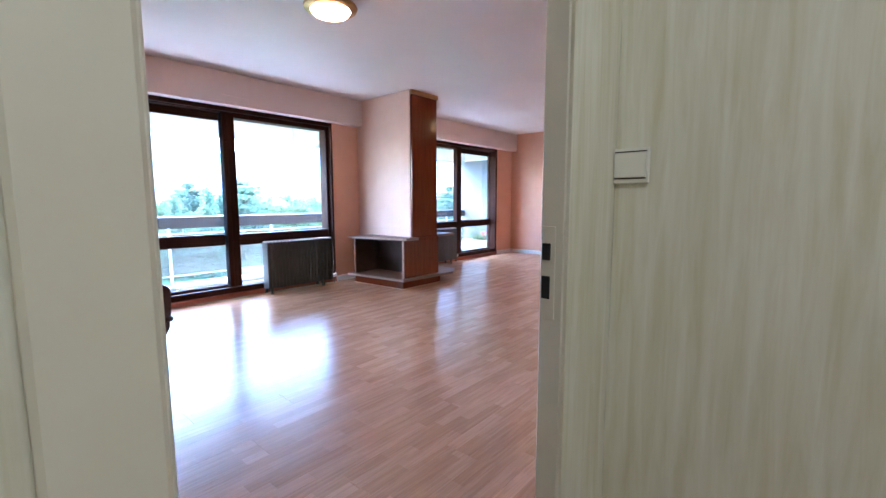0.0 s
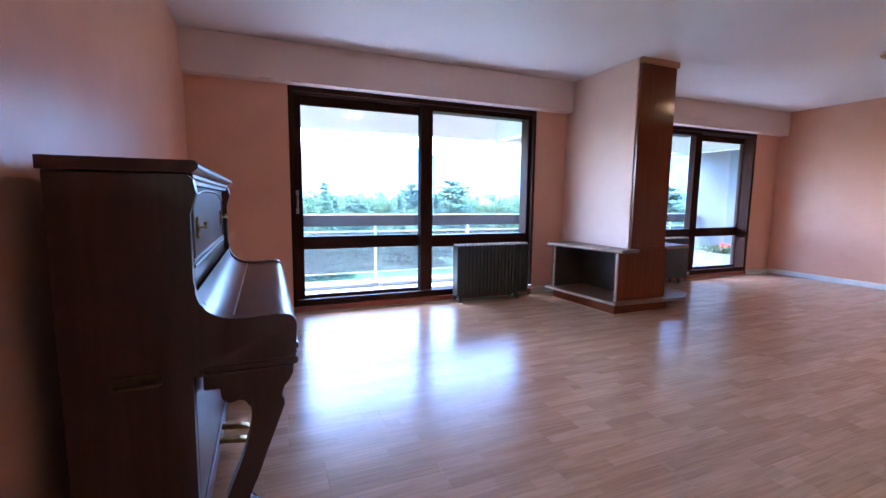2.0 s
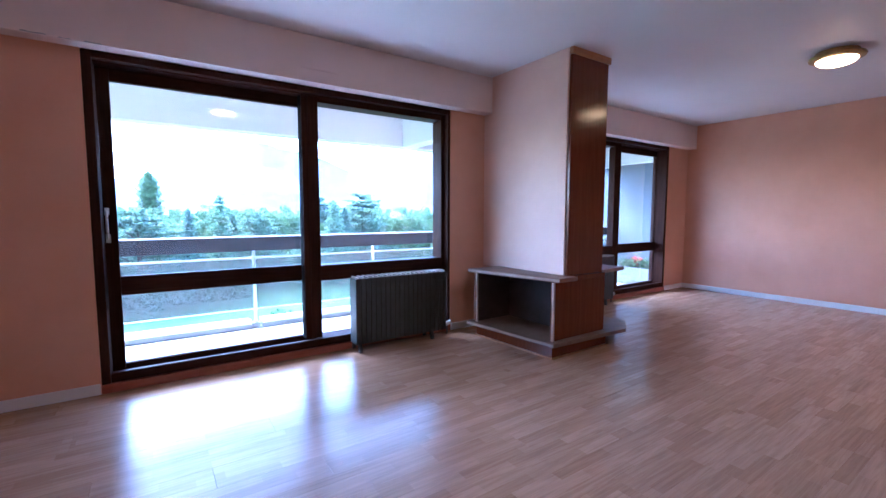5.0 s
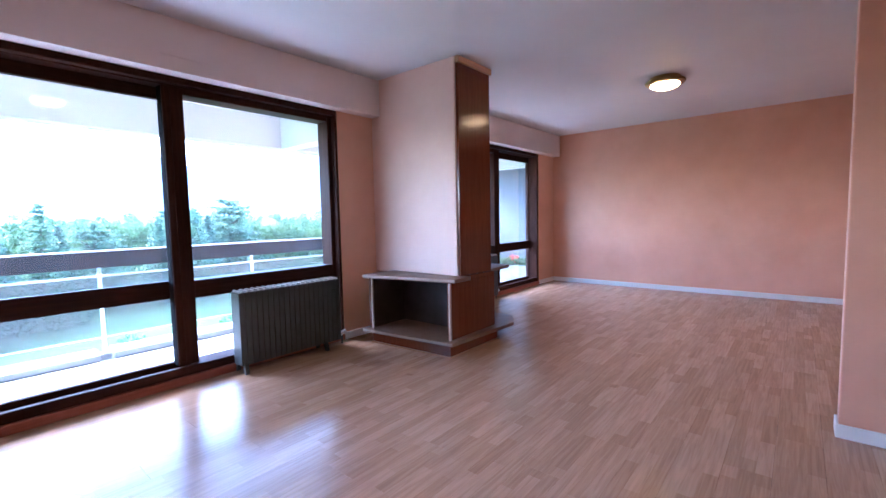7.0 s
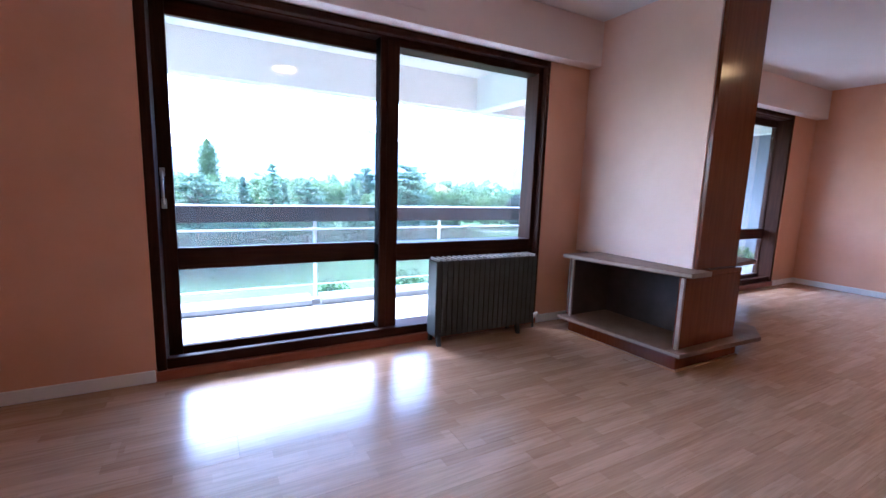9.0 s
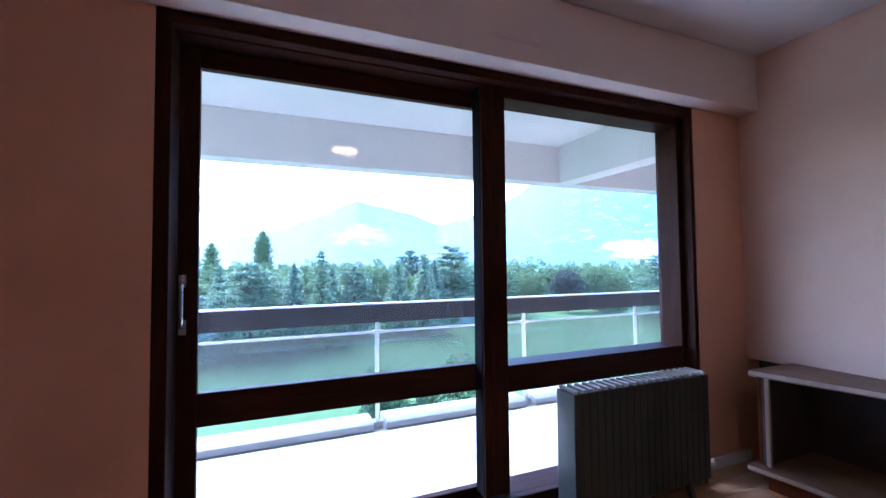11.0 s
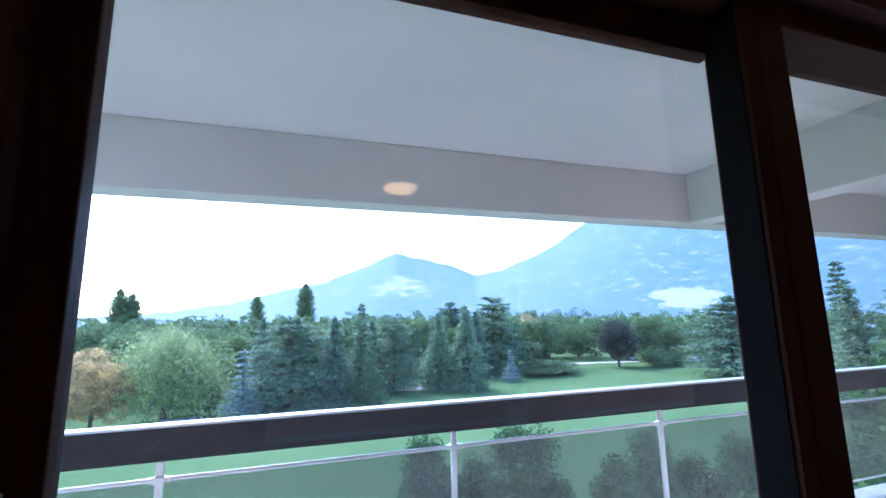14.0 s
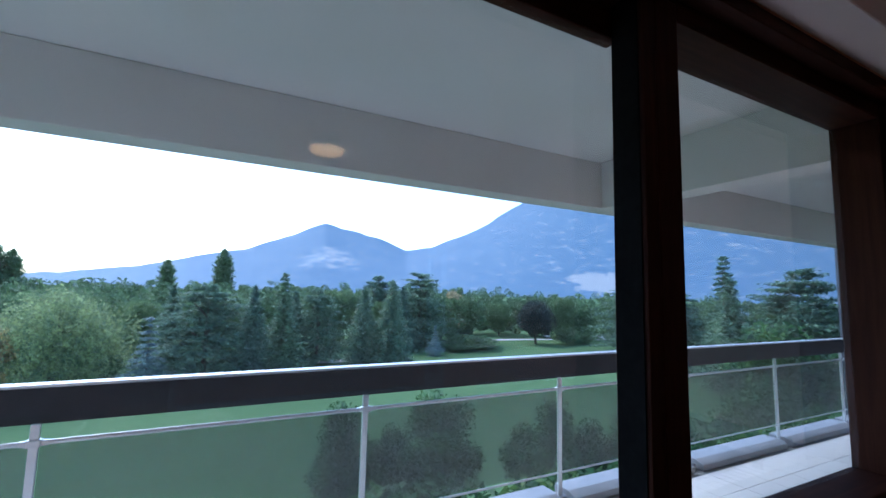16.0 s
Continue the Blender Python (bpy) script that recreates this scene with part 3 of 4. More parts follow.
def balustrade():
    b = thing("balustrade", (1.4, RAILY, BZ), "balcony balustrade with dark rail board, aluminium tubes and hazy glass", "railing")
    x0, x1 = BX0, 8.71
    part("rail_board", bx(x0, x1, RAILY - 0.03, RAILY + 0.03, 0.757, 0.927, 0.004), RAILBOARD, b, "dark brown rail board")
    part("cap", bx(x0, x1, RAILY - 0.04, RAILY + 0.04, 0.928, 0.942, 0.003), ALU, b, "pale aluminium rail cap")
    for x in (-1.86, -0.24, 1.375, 3.008, 4.635, 6.27, 7.90):
        p = part("post", bx(x - 0.018, x + 0.018, RAILY - 0.055, RAILY - 0.031, BZ + 0.02, 0.762, 0.003), ALU, b, "aluminium post")
        c = bx(x - 0.03, x + 0.03, RAILY - 0.07, RAILY - 0.03, 0.657, 0.692, 0.004)
        box(c, x - 0.055, x - 0.03, RAILY - 0.062, RAILY - 0.035, 0.662, 0.687, 0.003)
        box(c, x + 0.03, x + 0.055, RAILY - 0.062, RAILY - 0.035, 0.662, 0.687, 0.003)
        part("clamp", c, ALU, p, "cast aluminium clamp")
        part("foot", bx(x - 0.045, x + 0.045, RAILY - 0.09, RAILY + 0.01, BZ + 0.0, BZ + 0.05, 0.006), KERB, p)
    for z in (0.674, 0.02):
        part("tube", rod(bmesh.new(), (x0, RAILY - 0.045, z), (x1, RAILY - 0.045, z), 0.012 if z > 0.3 else 0.008, None, 10), ALU, b, "thin aluminium tube", True)
    xs = [x0, -1.86, -0.24, 1.375, 3.008, 4.635, 6.27, 7.90, x1]
    for a, c in zip(xs, xs[1:]):
        g = part("glass_panel", bx(a + 0.02, c - 0.02, RAILY - 0.028, RAILY - 0.022, 0.03, 0.662), RAILGLASS, b, "hazy grey balustrade glass")
        g.visible_shadow = False
    return b


balustrade()
kerb_x = [BX0, -1.86, -0.24, 1.375, 3.008, 4.635, 6.27, 7.90, 8.71]
for a, c in zip(kerb_x, kerb_x[1:]):
    k = prism(bmesh.new(), [(2.02, BZ), (2.26, BZ), (2.26, BZ + 0.085), (2.10, BZ + 0.085), (2.02, BZ + 0.055)], 0, a + 0.06, c - 0.06, 0.006)
    solid("kerb", k, KERB, "grey metal kerb along the balcony edge", "kerb", "", "balcony kerbs")


# ---- chimney column and hearth ----
def fireplace():
    f = thing("fireplace", (3.567, -0.6, 0), "open fireplace with mahogany veneer, brown slabs and plastered flue", "fireplace")
    part("flue", bx(COLX0, COLX1, COLY + 0.02, 0, 0.66, CEILING - 0.001, 0.004), PLASTER, f, "pale pink plastered flue")
    part("veneer_front", bx(COLX0 + 0.012, COLX1 + 0.006, COLY - 0.012, COLY + 0.019, 0.675, 2.59, 0.003), VENEER, f, "mahogany veneer cladding")
    part("crown_trim", bx(COLX0, COLX1 + 0.025, COLY - 0.03, COLY + 0.018, 2.59, CEILING - 0.001, 0.006), CROWN, f, "light brown wooden crown trim")
    my0, my1 = -1.24, -0.26
    top = prism(bmesh.new(), [(2.94, my1), (4.387, my1), (4.387, my0 + 0.2), (3.917, -1.08), (3.387, -1.08), (3.387, my0), (3.15, my0)], 2, 0.646, 0.68, 0.003)
    part("mantel_slab", top, SLATE, f, "brown mantel slab with a pale edge")
    for (xa, ya), (xb, yb), za, zb in (((2.94, my1), (3.15, my0), 0.654, 0.676), ((2.945, -0.235), (3.055, -1.275), 0.117, 0.136)):
        strip = prism(bmesh.new(), [(xa - 0.004, ya), (xa + 0.004, ya), (xb + 0.004, yb), (xb - 0.004, yb)], 2, za, zb)
        part("edge_strip", strip, SLABEDGE, f, "pale strip on the slab edge")
    part("side_lining", bx(3.027, 3.467, -0.268, -0.25, 0.142, 0.645, 0.002), VENEER, f)
    # firebox: front panel, back, uprights
    part("front_panel", bx(3.125, 3.815, -1.215, -1.17, 0.142, 0.645, 0.003), VENEER, f, "mahogany veneer front panel")
    part("upper_front", bx(3.390, 3.815, -1.215, -1.082, 0.6455, 0.684, 0.002), VENEER, f)
    part("firebox_core", bx(3.467, 3.767, -1.16, 0.0, 0.142, 0.645, 0.003), FIREBOX, f, "dark firebox lining")
    part("firebox_back", bx(3.027, 3.937, -0.30, -0.27, 0.142, 0.645, 0.003), FIREBOX, f)
    for x in (3.012, 3.952):
        part("upright", bx(x - 0.01, x + 0.01, -0.325, -0.301, 0.142, 0.645, 0.003), SLABEDGE, f, "pale edged upright")
    part("upright", bx(3.105, 3.125, -1.222, -1.195, 0.142, 0.645, 0.003), SLABEDGE, f, "pale edged upright")
    slab = prism(bmesh.new(), [(2.945, -0.235), (4.317, -0.235), (4.267, -1.15), (4.02, -1.315), (3.055, -1.275)], 2, 0.108, 0.142, 0.004)
    part("hearth_slab", slab, SLATE, f, "brown hearth slab")
    base = prism(bmesh.new(), [(3.012, -0.30), (3.967, -0.30), (3.825, -1.238), (3.078, -1.238)], 2, 0.012, 0.107, 0.003)
    part("hearth_plinth", base, VENEER, f)
    line = prism(bmesh.new(), [(3.002, -0.29), (3.977, -0.29), (3.835, -1.25), (3.068, -1.25)], 2, 0.0, 0.012, 0.002)
    part("base_bead", line, CROWN, f, "thin light bead at the floor")
    return f


fireplace()


# ---- radiators ----
def radiator(x0, x1, label):
    r = thing("radiator", (x0, -0.1, 0), label, "radiator", "cast radiators under the windows")
    count = max(8, int((x1 - x0) / 0.047))
    step = (x1 - x0) / count
    for k in range(count):
        a = x0 + k * step
        s = bx(a + 0.0015, a + step - 0.0015, -0.165, -0.028, 0.07, 0.655, 0.005, 2)
        part("section", s, RADIATOR, r)
        part("fin", bx(a + 0.012, a + step - 0.016, -0.160, -0.034, 0.655, 0.672, 0.003), RADTOPLIT, r, "pale fin edge with window light painted in")
    part("core", bx(x0 + 0.01, x1 - 0.01, -0.15, -0.045, 0.085, 0.63), RADIATOR, r)
    for x in (x0 + 0.035, x1 - 0.17):
        leg = prism(bmesh.new(), [(-0.185, 0.0), (-0.16, 0.0), (-0.14, 0.07), (-0.05, 0.07), (-0.03, 0.0), (-0.005, 0.0), (-0.02, 0.09), (-0.17, 0.09)], 0, x - 0.016, x + 0.016, 0.003)
        part("foot", leg, RADIATOR, r)
    pipe = rod(bmesh.new(), (x1 - 0.01, -0.09, 0.115), (x1 + 0.075, -0.09, 0.115), 0.011, None, 10)
    rod(pipe, (x1 + 0.06, -0.09, 0.115), (x1 + 0.06, -0.09, 0.0), 0.009, None, 10)
    part("pipe", pipe, RADIATOR, r, "", True)
    part("valve", rod(bmesh.new(), (x1 + 0.04, -0.09, 0.10), (x1 + 0.09, -0.12, 0.13), 0.022, 0.019, 14), CHROME, r, "metal valve head", True)
    return r


radiator(1.775, 2.735, "dark grey column radiator standing before the window")
radiator(4.60, 5.53, "dark grey column radiator beside the fireplace")


# ---- ceiling lamps ----
def ceiling_lamp(x, y, shade=None):
    c = thing("ceiling_lamp", (x, y, CEILING), "lit round ceiling lamp with a brass ring", "lamp", "ceiling lamps")
    ring = lathe(bmesh.new(), [(0.10, 0.0), (0.15, 0.0), (0.155, -0.03), (0.19, -0.036), (0.196, -0.048), (0.19, -0.062), (0.165, -0.072), (0.14, -0.072)], (x, y, CEILING - 0.001), 40)
    part("ring", ring, BRASS, c, "brass ring", True)
    dome = lathe(bmesh.new(), [(0.145, -0.070), (0.142, -0.08), (0.125, -0.098), (0.09, -0.112), (0.045, -0.12), (0.005, -0.122)], (x, y, CEILING), 40)
    part("shade", dome, shade or LAMPGLASS, c, "lit opal glass", True)


ceiling_lamp(1.19, -2.49)
ceiling_lamp(5.36, -2.38)
# unseen third lamp, added only to brighten the hall
ceiling_lamp(-0.75, -6.1, HALLFILL)


# ---- hall door ----
def hall_door():
    fr = thing("door_frame", (DOOR_L, YS, 0), "cream painted wooden door frame of the hall door", "door frame", kind="structure")
    part("hinge_jamb", bx(DOOR_L - 0.03, DOOR_L, YS - 0.125, YS + 0.012, 0, DOOR_H, 0.003), CREAMPAINT, fr)
    j = part("strike_jamb", bx(DOOR_R, DOOR_R + 0.06, YD - 0.052, YD + 0.002, 0, DOOR_H, 0.003), CREAMPAINT, fr)
    part("head_jamb", bx(DOOR_L - 0.03, DOOR_R + 0.06, YS - 0.19, YS + 0.012, DOOR_H + 0.001, DOOR_H + 0.035, 0.003), CREAMPAINT, fr)
    part("casing", bx(DOOR_L - 0.1, DOOR_L - 0.03, YS - 0.225, YS - 0.201, 0, DOOR_H + 0.07, 0.004), CREAMPAINT, fr)
    part("strike_plate", bx(DOOR_R - 0.0025, DOOR_R - 0.0003, YD - 0.034, YD - 0.002, 0.925, 1.125, 0.001), CREAMPAINT, j, "painted-over strike plate")
    # raised black blocks stand in for the shade inside two latch holes
    for a, b in ((1.053, 1.089), (0.970, 1.019)):
        part("latch_hole", bx(DOOR_R - 0.006, DOOR_R - 0.0026, YD - 0.024, YD - 0.005, a, b, 0.001), BLACKRUBBER, j, "black block for the shade in the latch hole")


def glazed_door(hinge, free, name, label, paint):
    """Open leaf between two plan points: stiles, rails, patterned glass, lever handle."""
    hv, fv = Vector((*hinge, 0)), Vector((*free, 0))
    length = (fv - hv).length
    d = thing(name, (*hinge, 0), label, "door", kind="structure")
    d.rotation_euler = (0, 0, math.atan2(fv.y - hv.y, fv.x - hv.x))
    ORIGIN[d] = Vector((0, 0, 0))
    t, zt = 0.019, 2.035
    part("hinge_stile", bx(0, 0.115, -t, t, 0.008, zt, 0.003), paint, d)
    lock = part("lock_stile", bx(length - 0.115, length, -t, t, 0.008, zt, 0.003), paint, d)
    part("top_rail", bx(0.115, length - 0.115, -t, t, zt - 0.12, zt, 0.003), paint, d)
    part("bottom_rail", bx(0.115, length - 0.115, -t, t, 0.008, 0.30, 0.003), paint, d)
    part("glass", bx(0.105, length - 0.105, -0.004, 0.004, 0.29, zt - 0.11), FROST, d, "patterned frosted glass")
    for s in (1, -1):
        bead = bx(0.115, 0.127, s * 0.011 - 0.005, s * 0.011 + 0.005, 0.30, zt - 0.12)
        box(bead, length - 0.127, length - 0.115, s * 0.011 - 0.005, s * 0.011 + 0.005, 0.30, zt - 0.12)
        part("glazing_bead", bead, paint, d)
        x = length - 0.055
        pl = part("handle_plate", bx(x - 0.02, x + 0.02, s * (t + 0.003) - 0.003, s * (t + 0.003) + 0.003, 0.86, 1.098, 0.002), CHROME, lock, "aluminium handle plate")
        lever = bmesh.new()
        rod(lever, (x, s * t, 1.03), (x, s * (t + 0.05), 1.03), 0.009, None, 10)
        pts = curve_points([(x, s * (t + 0.05), 1.03), (x - 0.03, s * (t + 0.055), 1.032), (x - 0.12, s * (t + 0.05), 1.03)], 4)
        for a, b in zip(pts, pts[1:]):
            rod(lever, a, b, 0.0095, 0.0085, 10)
        part("lever", lever, CHROME, lock, "aluminium lever handle", True)
    return d


hall_door()
glazed_door((DOOR_L + 0.012, YS + 0.016), (-0.655, -3.93), "door_1", "open cream door with frosted glass beside the piano", CREAMPAINT)
glazed_door((3.24, YD + 0.03), (3.12, -4.05), "door_2", "open white door with frosted glass by the return wall", WHITE)

sw = thing("light_switch", (HALLX, -4.968, 1.26), "cream plastic rocker switch on the hall wallpaper", "switch")
part("plate", bx(HALLX - 0.010, HALLX, -5.010, -4.926, 1.219, 1.301, 0.003, 2), SWITCHPLASTIC, sw)
part("rocker", bx(HALLX - 0.016, HALLX - 0.009, -5.004, -4.932, 1.232, 1.290, 0.003, 2), SWITCHPLASTIC, sw)
# black strips paint the shadow lines above and below the rocker
for z in (1.229, 1.2915):
    part("gap", bx(HALLX - 0.0108, HALLX - 0.0095, -5.004, -4.932, z, z + 0.0025), BLACKRUBBER, sw, "black strip for the shadow line at the rocker")


# ---- piano ----
def piano():
    p = thing("upright_piano", (-0.5, -2.47, 0), "dark polished upright piano with brass candle holders", "piano")
    y0, y1, xb, xf = -3.115, -1.825, -0.745, -0.405
    # side panels with the key-bed arms
    arm = curve_points([(xf, 0.865), (xf + 0.018, 0.815), (xf + 0.065, 0.782), (-0.28, 0.772), (-0.165, 0.776), (-0.125, 0.765), (-0.112, 0.735)], 5)
    outline = [(xb, 0.02), (xb, 1.205), (xf - 0.005, 1.205), (xf + 0.012, 1.19), (xf + 0.02, 1.15), (xf - 0.004, 1.09), (xf - 0.002, 0.9), *arm, (-0.118, 0.64), (-0.125, 0.615), (xf - 0.02, 0.605), (xf - 0.02, 0.02)]
    for a, b in ((y0, y0 + 0.045), (y1 - 0.045, y1)):
        s = part("side_panel", prism(bmesh.new(), outline, 1, a, b, 0.0035), PIANO, p, "", True)
        edge = bx(-0.40, -0.112, a - 0.008, b + 0.008, 0.608, 0.632, 0.006)
        part("arm_moulding", edge, PIANO, s)
        # cabriole leg under the arm
        front = curve_points([(-0.128, 0.61), (-0.135, 0.57), (-0.17, 0.525), (-0.158, 0.49), (-0.175, 0.44), (-0.215, 0.34), (-0.245, 0.26), (-0.275, 0.19), (-0.27, 0.15), (-0.235, 0.125)], 5)
        back = curve_points([(-0.345, 0.125), (-0.352, 0.17), (-0.335, 0.22), (-0.29, 0.33), (-0.265, 0.42), (-0.262, 0.49), (-0.285, 0.52), (-0.32, 0.51), (-0.345, 0.53), (-0.35, 0.575), (-0.385, 0.61)], 5)
        part("leg", prism(bmesh.new(), front + back, 1, a - 0.01, b + 0.012, 0.005), PIANO, p, "", True)
        part("toe", prism(bmesh.new(), [(xf - 0.02, 0.02), (-0.245, 0.02), (-0.232, 0.035), (-0.232, 0.085), (-0.245, 0.105), (-0.29, 0.125), (xf - 0.02, 0.125)], 1, a - 0.014, b + 0.016, 0.005), PIANO, p)
        part("castor", rod(bmesh.new(), (-0.255, a + 0.012, 0.018), (-0.255, b - 0.012, 0.018), 0.018, None, 14), BRASS, p, "brass castor", True)
        part("castor", rod(bmesh.new(), (-0.70, a + 0.012, 0.018), (-0.70, b - 0.012, 0.018), 0.018, None, 14), BRASS, p, "brass castor", True)
    # top lid with moulded front edge
    lid = prism(bmesh.new(), [(xb - 0.005, 1.207), (xf + 0.012, 1.207), (xf + 0.022, 1.213), (xf + 0.03, 1.222), (xf + 0.03, 1.232), (xf + 0.02, 1.242), (xb - 0.005, 1.242)], 1, y0 - 0.015, y1 + 0.015)
    part("top_lid", lid, PIANO_Y, p, "moulded top lid")
    cor = prism(bmesh.new(), [(xf - 0.02, 1.206), (xf + 0.006, 1.206), (xf + 0.008, 1.195), (xf + 0.0, 1.188), (xf + 0.002, 1.176), (xf - 0.02, 1.172)], 1, y0 + 0.046, y1 - 0.046)
    part("cornice", cor, PIANO_Y, p)
    part("upper_panel", bx(xf - 0.05, xf - 0.022, y0 + 0.046, y1 - 0.046, 0.84, 1.205), PIANO_Y, p)
    # raised border with an arched top
    ya, yb = -2.935, -1.945
    arch = [(y, 1.118 + 0.045 * (1 - abs(2 * (y - ya) / (yb - ya) - 1) ** 3.5)) for y in np.linspace(ya, yb, 25)]
    m = bmesh.new()
    for (ya1, za1), (yb1, zb1) in zip(arch, arch[1:]):
        rod(m, (xf - 0.0225, ya1, za1), (xf - 0.0225, yb1, zb1), 0.0065, None, 8)
    for y in (ya, yb):
        rod(m, (xf - 0.0225, y, 0.94), (xf - 0.0225, y, 1.119), 0.0065, None, 8)
    rod(m, (xf - 0.022, ya - 0.01, 0.932), (xf - 0.022, yb + 0.01, 0.932), 0.004, None, 8)
    rod(m, (xf - 0.022, ya - 0.02, 0.915), (xf - 0.022, yb + 0.02, 0.915), 0.008, None, 8)
    part("panel_moulding", m, PIANO_Y, p, "arched raised moulding", True)
    # candle holders
    for y in (-2.845, -2.045):
        c = bmesh.new()
        lathe(c, [(0.003, -0.038), (0.008, -0.034), (0.0045, -0.022), (0.0085, -0.009), (0.009, 0.006), (0.0045, 0.018), (0.007, 0.03), (0.002, 0.038)], (xf - 0.018, y, 1.035), 12)
        s = part("sconce", c, BRASS, p, "brass candle holder folded to the panel", True)
        a = rod(bmesh.new(), (xf - 0.012, y, 1.035), (xf + 0.006, y + 0.015, 1.036), 0.004, None, 8)
        rod(a, (xf + 0.006, y + 0.015, 1.036), (xf + 0.003, y + 0.034, 1.038), 0.004, None, 8)
        lathe(a, [(0.004, -0.009), (0.0085, -0.006), (0.0055, 0.0), (0.006, 0.010), (0.0075, 0.014)], (xf + 0.003, y + 0.034, 1.038), 12)
        part("arm", a, BRASS, s, "", True)
    # key lid in two leaves, with a hinge line
    curve = [(q[0], q[1] - 0.012) for q in arm]
    cut = next(k for k, q in enumerate(curve) if q[0] > -0.318)
    back_leaf, front_leaf = curve[: cut + 1], curve[cut:]
    under = 0.014
    part("fall_back", prism(bmesh.new(), back_leaf + [(q[0] - 0.002, q[1] - under) for q in reversed(back_leaf)], 1, y0 + 0.047, y1 - 0.047), PIANO_Y, p, "curved key lid", True)
    fr = [(front_leaf[0][0] + 0.004, front_leaf[0][1]), *front_leaf[1:]]
    part("fall_front", prism(bmesh.new(), fr + [(-0.122, 0.70), (-0.13, 0.70), (fr[0][0], fr[0][1] - under)], 1, y0 + 0.047, y1 - 0.047), PIANO_Y, p, "flat key lid", True)
    part("lid_hinge", bx(front_leaf[0][0] - 0.001, front_leaf[0][0] + 0.0035, y0 + 0.05, y1 - 0.05, front_leaf[0][1] - 0.006, front_leaf[0][1] + 0.0015), CHROME, p, "thin metal hinge line")
    for z0, z1, x in ((0.665, 0.70, -0.112), (0.64, 0.662, -0.106), (0.618, 0.637, -0.112)):
        part("key_slip", bx(x - 0.05, x, y0 + 0.047, y1 - 0.047, z0, z1, 0.006, 2), PIANO_Y, p)
    part("key_bed", bx(xf - 0.02, -0.16, y0 + 0.046, y1 - 0.046, 0.606, 0.665), PIANO, p)
    part("lower_panel", bx(xf - 0.05, xf - 0.028, y0 + 0.046, y1 - 0.046, 0.105, 0.605, 0.003), PIANO_Y, p)
    part("bottom_board", bx(xf - 0.10, xf - 0.02, y0 + 0.046, y1 - 0.046, 0.02, 0.104, 0.004), PIANO_Y, p)
    part("back_board", bx(xb + 0.002, xb + 0.03, y0 + 0.046, y1 - 0.046, 0.04, 1.2), PIANO, p)
    for y in (-2.53, -2.41):
        pd = prism(bmesh.new(), [(xf - 0.03, 0.085), (-0.34, 0.075), (-0.315, 0.068), (-0.30, 0.055), (-0.32, 0.052), (xf - 0.03, 0.068)], 1, y - 0.017, y + 0.017, 0.003)
        part("pedal", pd, BRASS, p, "polished metal pedal", True)
    # carrying handle on the near side
    h = bx(-0.63, -0.50, y0 - 0.004, y0 - 0.001, 0.595, 0.63, 0.001)
    rod(h, (-0.62, y0 - 0.016, 0.60), (-0.51, y0 - 0.016, 0.60), 0.006, None, 8)
    rod(h, (-0.62, y0 - 0.001, 0.60), (-0.62, y0 - 0.016, 0.60), 0.006, None, 8)
    rod(h, (-0.51, y0 - 0.001, 0.60), (-0.51, y0 - 0.016, 0.60), 0.006, None, 8)
    part("carry_handle", h, BRONZE, p, "tarnished carrying handle")
    # stool-height pedal bracket seen under the key bed
    part("under_block", bx(xf - 0.02, -0.30, y0 + 0.20, y0 + 0.26, 0.47, 0.606, 0.006), PIANO, p)
    # full size: 1.40 m wide, 1.29 m high
    size = Matrix.Translation((-0.04, 0.05, 0)) @ Matrix.Diagonal((1, 1.063, 1.036, 1))
    for c in p.children_recursive:
        c.data.transform(size)
    return p


piano()

# ---- park, trees, mountains ----
GROUND = -14.0
rng = np.random.default_rng(7)

def turned(x, y, degrees=2.15):
    """Plan place turned about the building."""
    c, s = math.cos(radians(degrees)), math.sin(radians(degrees))
    return x * c - y * s, x * s + y * c


g = bmesh.new()
bmesh.ops.create_grid(g, x_segments=60, y_segments=60, size=4500)
bmesh.ops.translate(g, verts=g.verts, vec=(0, 3000, GROUND))
solid("ground", g, LAWN, "mown green park lawn", "ground")
pth = prism(bmesh.new(), [turned(*q) for q in [(70, 118), (95, 116), (125, 108), (160, 96), (160, 99), (125, 111.5), (95, 119.5), (70, 121.5)]], 2, GROUND + 0.004, GROUND + 0.05)
solid("park_path", pth, PATHMAT, "pale gravel park path", "path")
pth2 = prism(bmesh.new(), [turned(*q) for q in [(24, 92), (36, 91), (40, 94), (30, 96), (22, 95)]], 2, GROUND + 0.004, GROUND + 0.05)
solid("gravel_patch", pth2, PATHMAT, "pale gravel clearing under the trees", "path")


def leaves_mesh(name, centres, size, flat=0.0, mat=None, slim=0.55):
    """Many small leaf tufts, one slim triangle each; flat: how level they lie."""
    n = len(centres)
    a = rng.normal(size=(n, 3))
    a[:, 2] *= 1 - flat
    a /= np.linalg.norm(a, axis=1, keepdims=True) + 1e-9
    b = rng.normal(size=(n, 3))
    b[:, 2] *= 1 - flat
    b -= a * (a * b).sum(1, keepdims=True)
    b /= np.linalg.norm(b, axis=1, keepdims=True) + 1e-9
    s = (size * rng.uniform(0.6, 1.4, n))[:, None]
    c = np.asarray(centres)
    v = np.stack([c - a * s - b * s * slim, c - a * s * 0.6 + b * s * slim, c + a * s], 1).reshape(-1, 3)
    me = bpy.data.meshes.new(name)
    me.from_pydata(v.tolist(), [], np.arange(3 * n).reshape(-1, 3).tolist())
    me.materials.append(mat)
    return me


